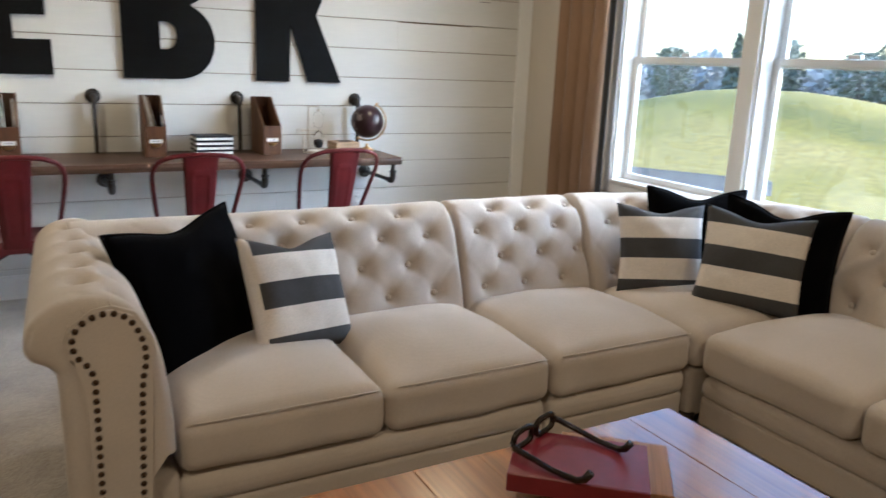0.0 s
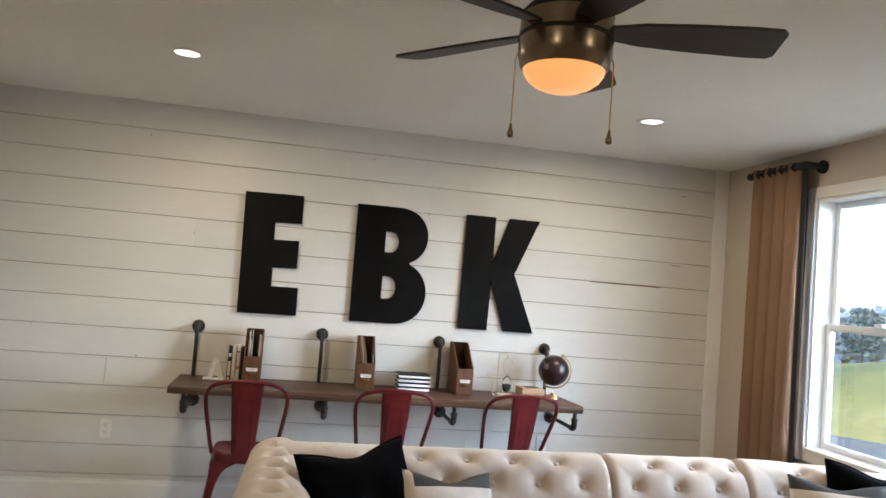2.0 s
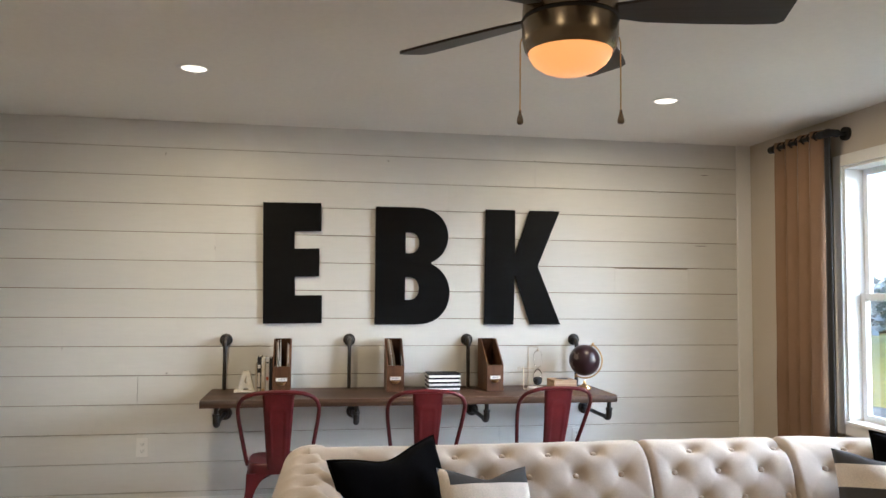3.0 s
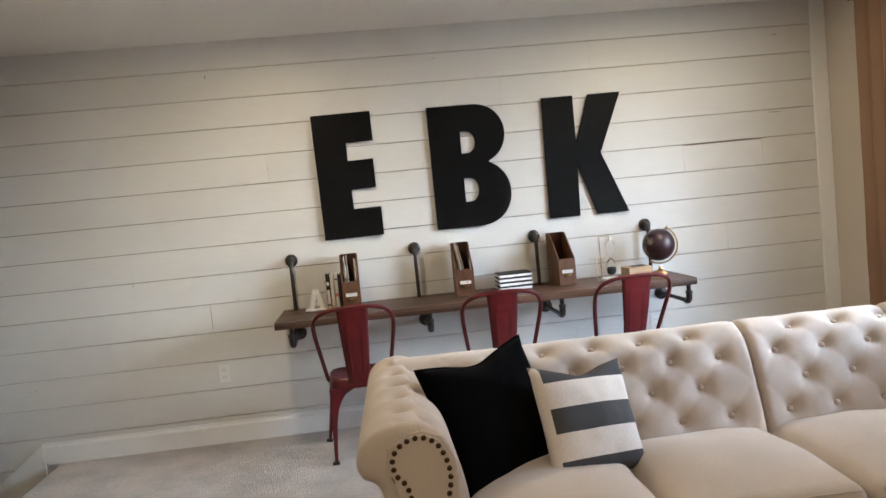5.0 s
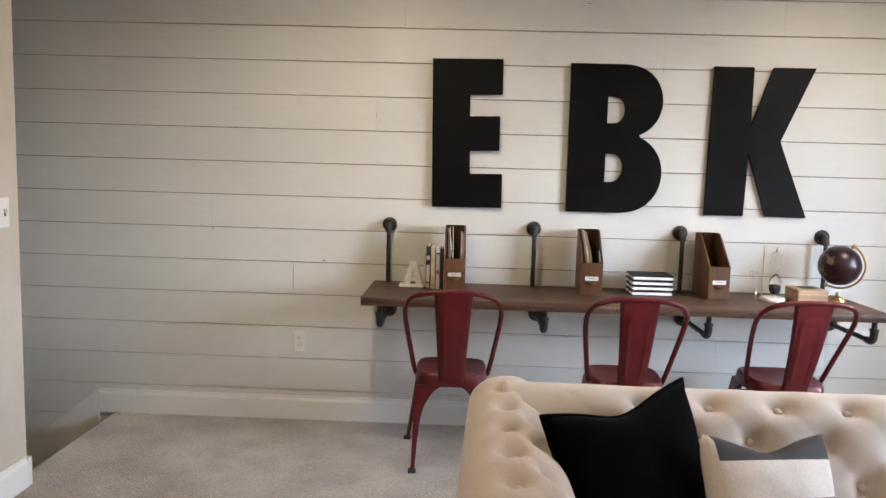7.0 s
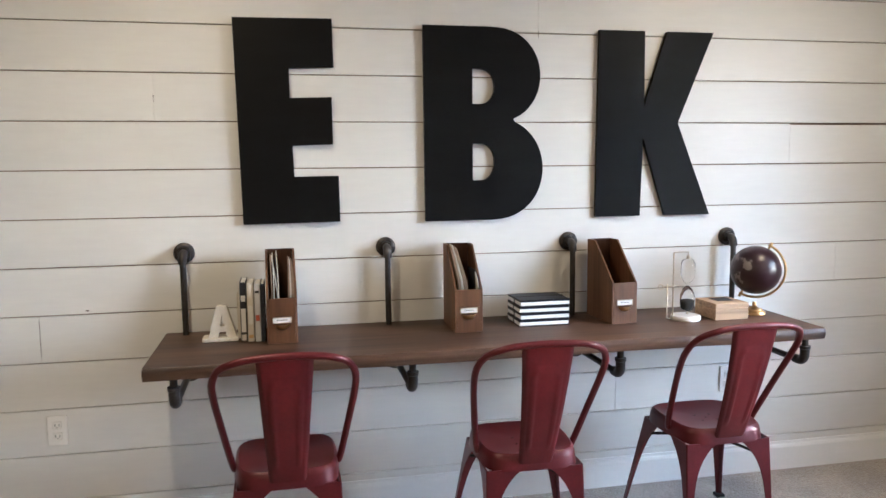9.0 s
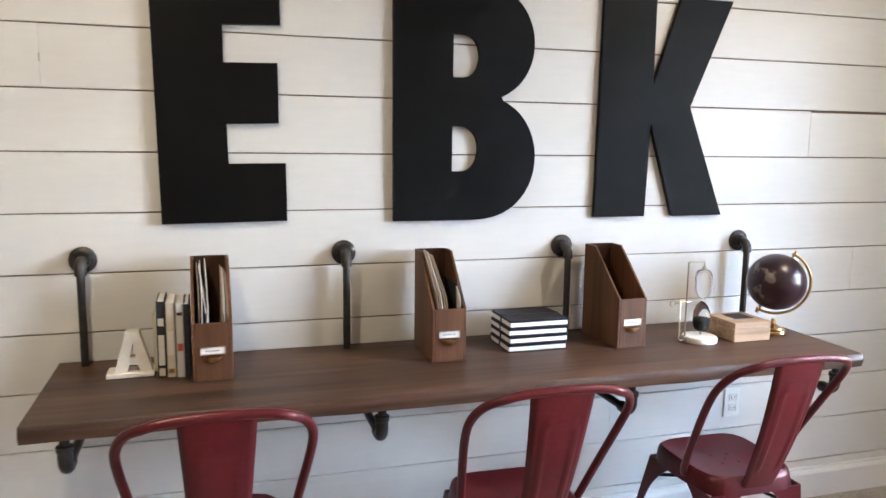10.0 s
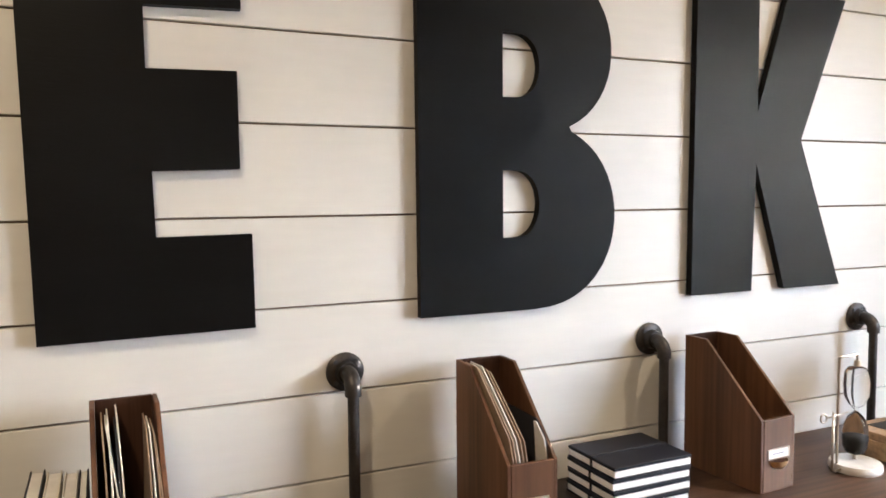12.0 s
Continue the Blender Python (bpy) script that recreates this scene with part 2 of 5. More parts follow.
for mat, level in ((M_LETTER, 0.11), (M_VELVET, 0.05), (M_DESK, 0.3), (M_NAVY, 0.3), (M_RED, 0.4), (M_LINEN, 0.25), (M_FILE, 0.35), (M_FILE_SHADED, 0.2)):
    mat.node_tree.nodes["Principled BSDF"].inputs["Specular IOR Level"].default_value = level
M_CARPET = carpet_material()
M_GRASS = grass_material()
# leaf colour is lightened and greyed to imitate haze over the distance
M_LEAF_HAZED = surface("far foliage paled for haze", (0.40, 0.40, 0.31), 0.95, large=0.3, fine=2.0, vary=0.35, random_vary=0.3)
# bark tone lifted far above real: distance haze painted into the base colour
M_BARE_HAZED = surface("far bare trees paled for haze", (0.62, 0.58, 0.54), 0.95, large=0.3, fine=2.0, vary=0.3)
M_BARK = surface("bark", (0.22, 0.18, 0.15), 0.95)


# ---------------------------------------------------------------- mesh helpers
def finish(name, bm, mat, smooth=False, bevel=0.0):
    me = bpy.data.meshes.new(name)
    bmesh.ops.recalc_face_normals(bm, faces=bm.faces[:])
    bm.to_mesh(me)
    bm.free()
    if mat:
        me.materials.append(mat)
    if smooth:
        for p in me.polygons:
            p.use_smooth = True
        if smooth == "auto":
            me.set_sharp_from_angle(angle=radians(38))
    ob = new(name, me)
    return ob


def thing(name, bm, mat, label, category, group="", kind="", smooth=False):
    return tagged(finish(name, bm, mat, smooth), label, category, group, kind)


def holder(name, at, label, category, group="", kind=""):
    ob = new(name)
    ob.empty_display_size = 0.1
    ob.matrix_world = at if isinstance(at, Matrix) else Matrix.Translation(at)
    return tagged(ob, label, category, group, kind)


def part(name, bm, mat, parent, label="", smooth=False):
    """A mesh of its own under a thing or part; the mesh is given in the parent's coordinates."""
    ob = finish(name, bm, mat, smooth)
    ob.parent = parent
    if label:
        ob["label"] = label
    return ob


def box(bm, x0, x1, y0, y1, z0, z1, bevel=0.0, seg=2):
    sub = bmesh.new()
    v = bmesh.ops.create_cube(sub, size=1)["verts"]
    for q in v:
        q.co = Vector((x0 + (q.co.x + 0.5) * (x1 - x0), y0 + (q.co.y + 0.5) * (y1 - y0), z0 + (q.co.z + 0.5) * (z1 - z0)))
    if bevel:
        bmesh.ops.bevel(sub, geom=sub.edges[:], offset=bevel, segments=seg, affect="EDGES", profile=0.5)
    join(bm, sub)
    return bm


def join(bm, sub, m=None):
    if m is not None:
        bmesh.ops.transform(sub, matrix=m, verts=sub.verts[:])
    me = bpy.data.meshes.new("tmp")
    sub.to_mesh(me)
    sub.free()
    bm.from_mesh(me)
    bpy.data.meshes.remove(me)


def boxed(*a, **k):
    return box(bmesh.new(), *a, **k)


def tube(bm, pts, r, n=10, closed=False, caps=True):
    """A round bar of radius r along points."""
    pts = [Vector(p) for p in pts]
    rings = []
    up = None
    for i, p in enumerate(pts):
        a = pts[i - 1] if (i > 0 or closed) else p
        b = pts[(i + 1) % len(pts)] if (i < len(pts) - 1 or closed) else p
        d = (b - a).normalized()
        if up is None:
            up = d.orthogonal().normalized()
        up = (up - d * up.dot(d)).normalized()
        side = d.cross(up)
        rad = r[i] if isinstance(r, (list, tuple)) else r
        rings.append([bm.verts.new(p + (up * math.cos(t) + side * math.sin(t)) * rad) for t in (2 * math.pi * k / n for k in range(n))])
    m = len(rings)
    for i in range(m if closed else m - 1):
        a, b = rings[i], rings[(i + 1) % m]
        for k in range(n):
            bm.faces.new((a[k], a[(k + 1) % n], b[(k + 1) % n], b[k]))
    if caps and not closed:
        bm.faces.new(rings[0])
        bm.faces.new(rings[-1])
    return bm


def arc(c, r, a0, a1, n, u=(1, 0, 0), v=(0, 0, 1)):
    u, v, c = Vector(u), Vector(v), Vector(c)
    return [c + u * r * math.cos(radians(a0 + (a1 - a0) * k / n)) + v * r * math.sin(radians(a0 + (a1 - a0) * k / n)) for k in range(n + 1)]


def lathe(bm, prof, n=32, at=(0, 0, 0)):
    """A turned body from (radius, z) pairs, round the z axis."""
    at = Vector(at)
    rings = []
    for r, z in prof:
        if r < 1e-5:
            rings.append([bm.verts.new(at + Vector((0, 0, z)))])
        else:
            rings.append([bm.verts.new(at + Vector((r * math.cos(2 * math.pi * k / n), r * math.sin(2 * math.pi * k / n), z))) for k in range(n)])
    for a, b in zip(rings, rings[1:]):
        for k in range(n):
            q = [a[k % len(a)], a[(k + 1) % len(a)], b[(k + 1) % len(b)], b[k % len(b)]]
            u = []
            for w in q:
                if w not in u:
                    u.append(w)
            if len(u) > 2:
                bm.faces.new(u)
    return bm


def soft_box(x0, x1, y0, y1, z0, z1, r=0.04, n=14, crown=0.0, sag=0.0, seed=0):
    """A padded block: rounded edges, a crowned top, slight unevenness."""
    bm = bmesh.new()
    hx, hy, hz = (x1 - x0) / 2, (y1 - y0) / 2, (z1 - z0) / 2
    c = Vector(((x0 + x1) / 2, (y0 + y1) / 2, (z0 + z1) / 2))
    vs = {}

    def vert(i, j, k):
        if (i, j, k) not in vs:
            p = []
            for q, h in ((i, hx), (j, hy), (k, hz)):
                t = q / n * 2 - 1
                rr = r / h
                edge = 0.30
                s = abs(t)
                s = s / (1 - edge) * (1 - rr) if s < 1 - edge else (1 - rr) + (s - 1 + edge) / edge * rr
                p.append(math.copysign(s, t) * h)
            inner = Vector([max(-h + r, min(h - r, q)) for q, h in zip(p, (hx, hy, hz))])
            d = Vector(p) - inner
            if d.length > 1e-6:
                d = d * (max(abs(a) for a in d) / d.length)
            q = inner + d
            u, w = q.x / hx, q.y / hy
            puff = max(0.0, (1 - abs(u) ** 2.6)) * max(0.0, (1 - abs(w) ** 2.6))
            if q.z > 0:
                q.z += crown * puff * q.z / hz
            q += Vector((noise.noise(q * 6 + Vector((seed, 0, 0))), noise.noise(q * 6 + Vector((0, seed + 9, 0))), noise.noise(q * 5 + Vector((0, 0, seed))))) * sag
            vs[i, j, k] = bm.verts.new(c + q)
        return vs[i, j, k]

    for a in range(n):
        for b in range(n):
            for s in (0, n):
                bm.faces.new((vert(a, b, s), vert(a + 1, b, s), vert(a + 1, b + 1, s), vert(a, b + 1, s)))
                bm.faces.new((vert(a, s, b), vert(a + 1, s, b), vert(a + 1, s, b + 1), vert(a, s, b + 1)))
                bm.faces.new((vert(s, a, b), vert(s, a + 1, b), vert(s, a + 1, b + 1), vert(s, a, b + 1)))
    return bm


def slab(bm, outline, y0, y1, axis="y"):
    """An upright plate: an (x, z) outline carried from y0 to y1."""
    def p(a, b, d):
        return (a, d, b) if axis == "y" else (d, a, b) if axis == "x" else (a, b, d)
    f = [bm.verts.new(p(a, b, y0)) for a, b in outline]
    g = [bm.verts.new(p(a, b, y1)) for a, b in outline]
    n = len(outline)
    bm.faces.new(f)
    bm.faces.new(g[::-1])
    for k in range(n):
        bm.faces.new((f[k], f[(k + 1) % n], g[(k + 1) % n], g[k]))
    return bm

# ---------------------------------------------------------------- structure
X_L, X_R, Y_B, H = -2.65, 2.38, -6.4, 2.465
STAIR_X, STAIR_Y = -2.72, -0.975                    # top nosing, side of the stairwell
PITCH, JOINT0 = 0.1778, -0.0165                     # shiplap rows

floor = thing("floor", box(boxed(STAIR_X, X_R, Y_B, 0.0, -0.3, 0.0), STAIR_X - 2.9, STAIR_X - 0.05, STAIR_Y - 0.1, 0.0, -2.9, -2.75), M_CARPET, "greige cut-pile carpet covering the room floor", "floor", kind="structure")
stairs = thing("stairs", bmesh.new(), M_CARPET, "carpeted stairs going down beside the shiplap wall", "stairs", kind="structure")
for k in range(1, 11):
    part("tread", boxed(STAIR_X - 0.245 * k - 0.02, STAIR_X - 0.245 * (k - 1), STAIR_Y, -0.02, -0.19 * k - 0.2, -0.19 * k, 0.012), M_CARPET, stairs)

ceiling = thing("ceiling", boxed(-5.7, X_R + 0.16, Y_B - 0.12, 0.15, H, H + 0.12), M_CEIL, "off-white textured drywall ceiling", "ceiling", kind="structure")

north = thing("wall_north", boxed(-5.7, X_R + 0.16, 0.013, 0.15, -2.9, H), M_GAP, "white shiplap wall of horizontal painted boards", "wall", kind="structure")

left = thing("wall_left", boxed(X_L - 0.12, X_L, Y_B, STAIR_Y, 0.0, H), M_WALL, "greige painted wall beside the stairwell", "wall", kind="structure")
thing("wall_stairwell", box(box(boxed(-5.7, X_L - 0.121, STAIR_Y - 0.12, STAIR_Y, -2.9, H), X_L - 0.121, STAIR_X - 0.001, STAIR_Y - 0.12, STAIR_Y, -2.9, -0.002), -5.82, -5.7, STAIR_Y - 0.12, 0.15, -2.9, H), M_WALL, "greige painted stairwell wall", "wall", kind="structure")
thing("wall_back", boxed(STAIR_X, X_R + 0.16, Y_B - 0.12, Y_B, 0.0, H), M_WALL, "greige painted back wall", "wall", kind="structure")

# window wall with two openings
W = [(-1.855, -0.968), (-2.84, -1.955)]            # y ranges of the openings
WZ0, WZ1 = 0.665, 2.16
T = 0.16
bm = bmesh.new()
box(bm, X_R, X_R + T, W[0][1], 0.0, -0.3, H)
box(bm, X_R, X_R + T, W[1][1], W[0][0], -0.3, H)
box(bm, X_R, X_R + T, Y_B, W[1][0], -0.3, H)
for a, b in W:
    box(bm, X_R, X_R + T, a, b, -0.3, WZ0)
    box(bm, X_R, X_R + T, a, b, WZ1, H)
thing("wall_right", bm, M_WALL, "greige painted wall with a double window", "wall", kind="structure")

for wi, (a, b) in enumerate(W):
    win = holder(f"window_{wi + 1}", (X_R, (a + b) / 2, WZ0), "white double-hung window with clear panes", "window", "windows", "structure")
    inv = Matrix.Translation((-X_R, -(a + b) / 2, -WZ0))
    def wp(name, bm, mat, label="", smooth=False, parent=None):
        bmesh.ops.transform(bm, matrix=inv, verts=bm.verts[:])
        return part(name, bm, mat, parent or win, label, smooth)
    jamb = bmesh.new()
    box(jamb, X_R - 0.002, X_R + 0.15, a, a + 0.014, WZ0, WZ1, 0.002)
    box(jamb, X_R - 0.002, X_R + 0.15, b - 0.014, b, WZ0, WZ1, 0.002)
    box(jamb, X_R - 0.002, X_R + 0.15, a + 0.014, b - 0.014, WZ1 - 0.014, WZ1, 0.002)
    wp("jamb", jamb, M_TRIM)
    wp("window_sill", boxed(X_R - 0.03, X_R + 0.15, a + 0.014, b - 0.014, WZ0, WZ0 + 0.022, 0.004), M_TRIM)
    mid = 1.395
    for name, z0, z1, dx in (("upper_sash", mid - 0.02, WZ1 - 0.014, 0.115), ("lower_sash", WZ0 + 0.022, mid + 0.025, 0.085)):
        fr = bmesh.new()
        y0, y1, x0, x1, s = a + 0.015, b - 0.015, X_R + dx, X_R + dx + 0.028, 0.036
        box(fr, x0, x1, y0, y0 + s, z0, z1, 0.003)
        box(fr, x0, x1, y1 - s, y1, z0, z1, 0.003)
        box(fr, x0, x1, y0 + s, y1 - s, z0, z0 + s, 0.003)
        box(fr, x0, x1, y0 + s, y1 - s, z1 - s, z1, 0.003)
        sash = wp(name, fr, M_SASH)
        pane = wp("pane", boxed(x0 + 0.012, x0 + 0.016, y0 + s - 0.004, y1 - s + 0.004, z0 + s - 0.004, z1 - s + 0.004), M_GLASS, parent=sash)
        pane.visible_shadow = False
    wp("sash_lock", boxed(X_R + 0.06, X_R + 0.085, (a + b) / 2 - 0.03, (a + b) / 2 + 0.03, mid + 0.026, mid + 0.045, 0.004), M_SASH)

# window casing, one frame round both openings
y_lo, y_hi, cw = W[1][0], W[0][1], 0.07
casing = thing("trim_window", bmesh.new(), M_TRIM, "white painted window casing", "trim", kind="structure")
for y0, y1, z0, z1 in ((y_hi, y_hi + cw, WZ0 - 0.06, WZ1 + cw), (y_lo - cw, y_lo, WZ0 - 0.06, WZ1 + cw), (y_lo, y_hi, WZ1, WZ1 + cw), (W[1][1], W[0][0], WZ0, WZ1), (y_lo, y_hi, WZ0 - 0.06, WZ0)):
    part("casing_board", boxed(X_R - 0.02, X_R + 0.002, y0 + 0.001, y1 - 0.001, z0 + 0.001, z1 - 0.001, 0.003), M_TRIM, casing)

# baseboards
base = thing("baseboard", bmesh.new(), M_TRIM, "tall white painted baseboard with a stepped cap", "baseboard", kind="structure")
def base_run(a, b, axis, face, sign):
    """A run from a to b along axis, its back on the wall's face."""
    prof = [(0, 0.0), (0.016, 0.0), (0.016, 0.104), (0.012, 0.114), (0.008, 0.118), (0.007, 0.13), (0, 0.13)]
    bm = bmesh.new()
    if axis == "x":
        slab(bm, [(face + sign * d, z) for d, z in prof], a, b, "x")
    else:
        slab(bm, [(face + sign * d, z) for d, z in prof], a, b, "y")
    return part("baseboard_run", bm, M_TRIM, base)
base_run(-2.815, X_R, "x", 0.0, -1)
base_run(-0.02, Y_B, "y", X_R, -1)
base_run(STAIR_Y - 0.012, Y_B, "y", X_L, 1)
base_run(X_L, X_R, "x", Y_B, 1)
part("baseboard_run", boxed(X_L - 0.122, X_L + 0.016, STAIR_Y - 0.012, STAIR_Y + 0.016, 0.0, 0.125, 0.003), M_TRIM, base)
part("stair_skirt", slab(bmesh.new(), [(-2.816, 0.13), (-5.38, -1.895), (-5.38, -2.4), (-2.816, -0.3)], -0.02, 0.0), M_TRIM, base)
thing("trim_corner", boxed(2.275, X_R, -0.012, 0.012, 0.132, H, 0.003), M_TRIM, "white corner board at the end of the shiplap", "trim", kind="structure")

# ---------------------------------------------------------------- desk wall
desk = holder("wall_desk", (-0.07, -0.27, 0.745), "long dark-stained wooden plank desk hung on iron pipes", "desk")
DX0, DX1, DY0, DY1, DZ0, DZ1 = -1.29, 1.153, -0.535, -0.012, 0.746, 0.788
inv_d = Matrix.Translation((0.07, 0.27, -0.745))
def dp(name, bm, mat, label="", smooth=False, parent=None):
    bmesh.ops.transform(bm, matrix=inv_d, verts=bm.verts[:])
    return part(name, bm, mat, parent or desk, label, smooth)
bm = bmesh.new()
NX = 60
rows = []
for i in range(NX + 1):
    x = DX0 + (DX1 - DX0) * i / NX
    wv = 0.009 * noise.noise(Vector((x * 1.7, 3, 0))) + 0.006 * noise.noise(Vector((x * 7, 8, 0)))
    fy = DY0 + wv
    ring = [(fy + 0.004, DZ0), (DY1, DZ0), (DY1, DZ1), (fy + 0.007, DZ1), (fy + 0.001, DZ1 - 0.007), (fy - 0.002 + wv * 0.4, DZ0 + 0.02)]
    rows.append([bm.verts.new((x, *p)) for p in ring])
for a, b in zip(rows, rows[1:]):
    for k in range(6):
        bm.faces.new((a[k], a[(k + 1) % 6], b[(k + 1) % 6], b[k]))
bm.faces.new(rows[0])
bm.faces.new(rows[-1])
dp("desk_top", bm, M_DESK, "dark brown grained plank with a wavy front edge", "auto")

FL_Z = 1.092
for fx, bx in ((-1.214, -1.21), (-0.447, -0.417), (0.324, 0.362), (1.062, 1.137)):
    # upper hanger: flange, elbow, drop
    pipe = dp("pipe_hanger", tube(bmesh.new(), [(fx, -0.012, FL_Z), (fx, -0.03, FL_Z), *arc((fx, -0.03, FL_Z - 0.028), 0.028, 90, 180, 5, (0, 1, 0)), (fx, -0.058, DZ1)], 0.0115, 12), M_PIPE, smooth="auto")
    fl = bmesh.new()
    lathe(fl, [(0.0, 0.0), (0.039, 0.0), (0.039, 0.007), (0.036, 0.01), (0.024, 0.012), (0.021, 0.026), (0.0, 0.026)], 24)
    bmesh.ops.transform(fl, matrix=pose(fx, -0.001, FL_Z, 90), verts=fl.verts[:])
    flange = dp("flange", fl, M_PIPE, smooth="auto")
    for k in range(4):
        a = radians(45 + 90 * k)
        sc = lathe(bmesh.new(), [(0, 0.013), (0.005, 0.013), (0.005, 0.010), (0.0, 0.008)], 8)
        bmesh.ops.transform(sc, matrix=pose(fx + 0.030 * math.cos(a), -0.001, FL_Z + 0.030 * math.sin(a), 90), verts=sc.verts[:])
        dp("screw", sc, M_SLOT)
    el = tube(bmesh.new(), [(fx, -0.024, FL_Z), (fx, -0.03, FL_Z), *arc((fx, -0.03, FL_Z - 0.028), 0.028, 90, 180, 6, (0, 1, 0)), (fx, -0.058, FL_Z - 0.038)], 0.0165, 14)
    dp("elbow", el, M_PIPE, smooth="auto")
    # lower bracket
    zb, yf = 0.636, -0.445
    dp("pipe_bracket", tube(bmesh.new(), [(bx, -0.002, zb), (bx, yf + 0.03, zb), *arc((bx, yf + 0.03, zb + 0.03), 0.03, 270, 180, 5, (0, 1, 0)), (bx, yf, DZ0)], 0.0125, 12), M_PIPE, smooth="auto")
    dp("elbow", tube(bmesh.new(), [(bx, yf + 0.055, zb), (bx, yf + 0.03, zb), *arc((bx, yf + 0.03, zb + 0.03), 0.03, 270, 180, 6, (0, 1, 0)), (bx, yf, zb + 0.05)], 0.018, 14), M_PIPE, smooth="auto")
    for pz in (zb + 0.052, DZ0 - 0.012):
        dp("collar", lathe(bmesh.new(), [(0, 0), (0.021, 0), (0.021, 0.012), (0, 0.012)], 18, (bx, yf, pz)), M_PIPE, smooth="auto")
    fl = lathe(bmesh.new(), [(0.0, 0.0), (0.042, 0.0), (0.042, 0.007), (0.024, 0.012), (0.02, 0.026), (0.0, 0.026)], 24)
    bmesh.ops.transform(fl, matrix=pose(bx, -0.001, zb, 90), verts=fl.verts[:])
    dp("flange", fl, M_PIPE, smooth="auto")

# letters
def outline_letter(loops, name, label):
    """A thick plate with an outline and holes, all (x, z) loops."""
    bm = bmesh.new()
    edges = []
    for lp in loops:
        vs = [bm.verts.new((x, -0.022, z)) for x, z in lp]
        edges += [bm.edges.new((vs[k], vs[(k + 1) % len(vs)])) for k in range(len(vs))]
    bmesh.ops.triangle_fill(bm, use_beauty=True, use_dissolve=False, edges=edges)
    ext = bmesh.ops.extrude_face_region(bm, geom=bm.faces[:])
    bmesh.ops.translate(bm, vec=(0, 0.019, 0), verts=[v for v in ext["geom"] if isinstance(v, bmesh.types.BMVert)])
    return thing(name, bm, M_LETTER, label, "letter", "wall letters")
def curve(c, rx, rz, a0, a1, n):
    """A slightly squared arc."""
    return [(c[0] + rx * abs(math.cos(radians(a0 + (a1 - a0) * k / n))) ** 0.85, c[1] + rz * math.sin(radians(a0 + (a1 - a0) * k / n))) for k in range(n + 1)]
ZT, ZB = 1.957, 1.192
outline_letter([[(-0.992, 1.194), (-0.625, 1.198), (-0.627, 1.376), (-0.796, 1.374), (-0.799, 1.492), (-0.646, 1.497), (-0.647, 1.676), (-0.804, 1.672), (-0.805, 1.782), (-0.637, 1.788), (-0.640, 1.969), (-1.006, 1.964)]], "letter_e", "black painted wooden capital letter E on the wall")
b_out = [(-0.286, 1.190), (-0.02, 1.190)] + curve((-0.02, 1.3965), 0.224, 0.206, -88, 66, 20) + curve((-0.02, 1.7685), 0.212, 0.1885, -66, 90, 20) + [(-0.289, ZT)]
b_out = [p for k, p in enumerate(b_out) if k == 0 or (abs(p[0] - b_out[k - 1][0]) + abs(p[1] - b_out[k - 1][1])) > 1e-3]
def d_hole(z0, z1):
    h = (z1 - z0) / 2
    return [(-0.091, z0), (-0.091, z1)] + curve((-0.062, z0 + h), 0.062, h, 90, -90, 14)
outline_letter([b_out, d_hole(1.351, 1.498), d_hole(1.655, 1.792)], "letter_b", "black painted wooden capital letter B on the wall")
outline_letter([[(0.438, ZB), (0.638, ZB), (0.647, 1.519), (0.754, ZB), (0.963, ZB), (0.804, 1.582), (0.959, ZT + 0.001), (0.748, ZT), (0.649, 1.651), (0.647, ZT), (0.446, ZT)]], "letter_k", "black painted wooden capital letter K on the wall")

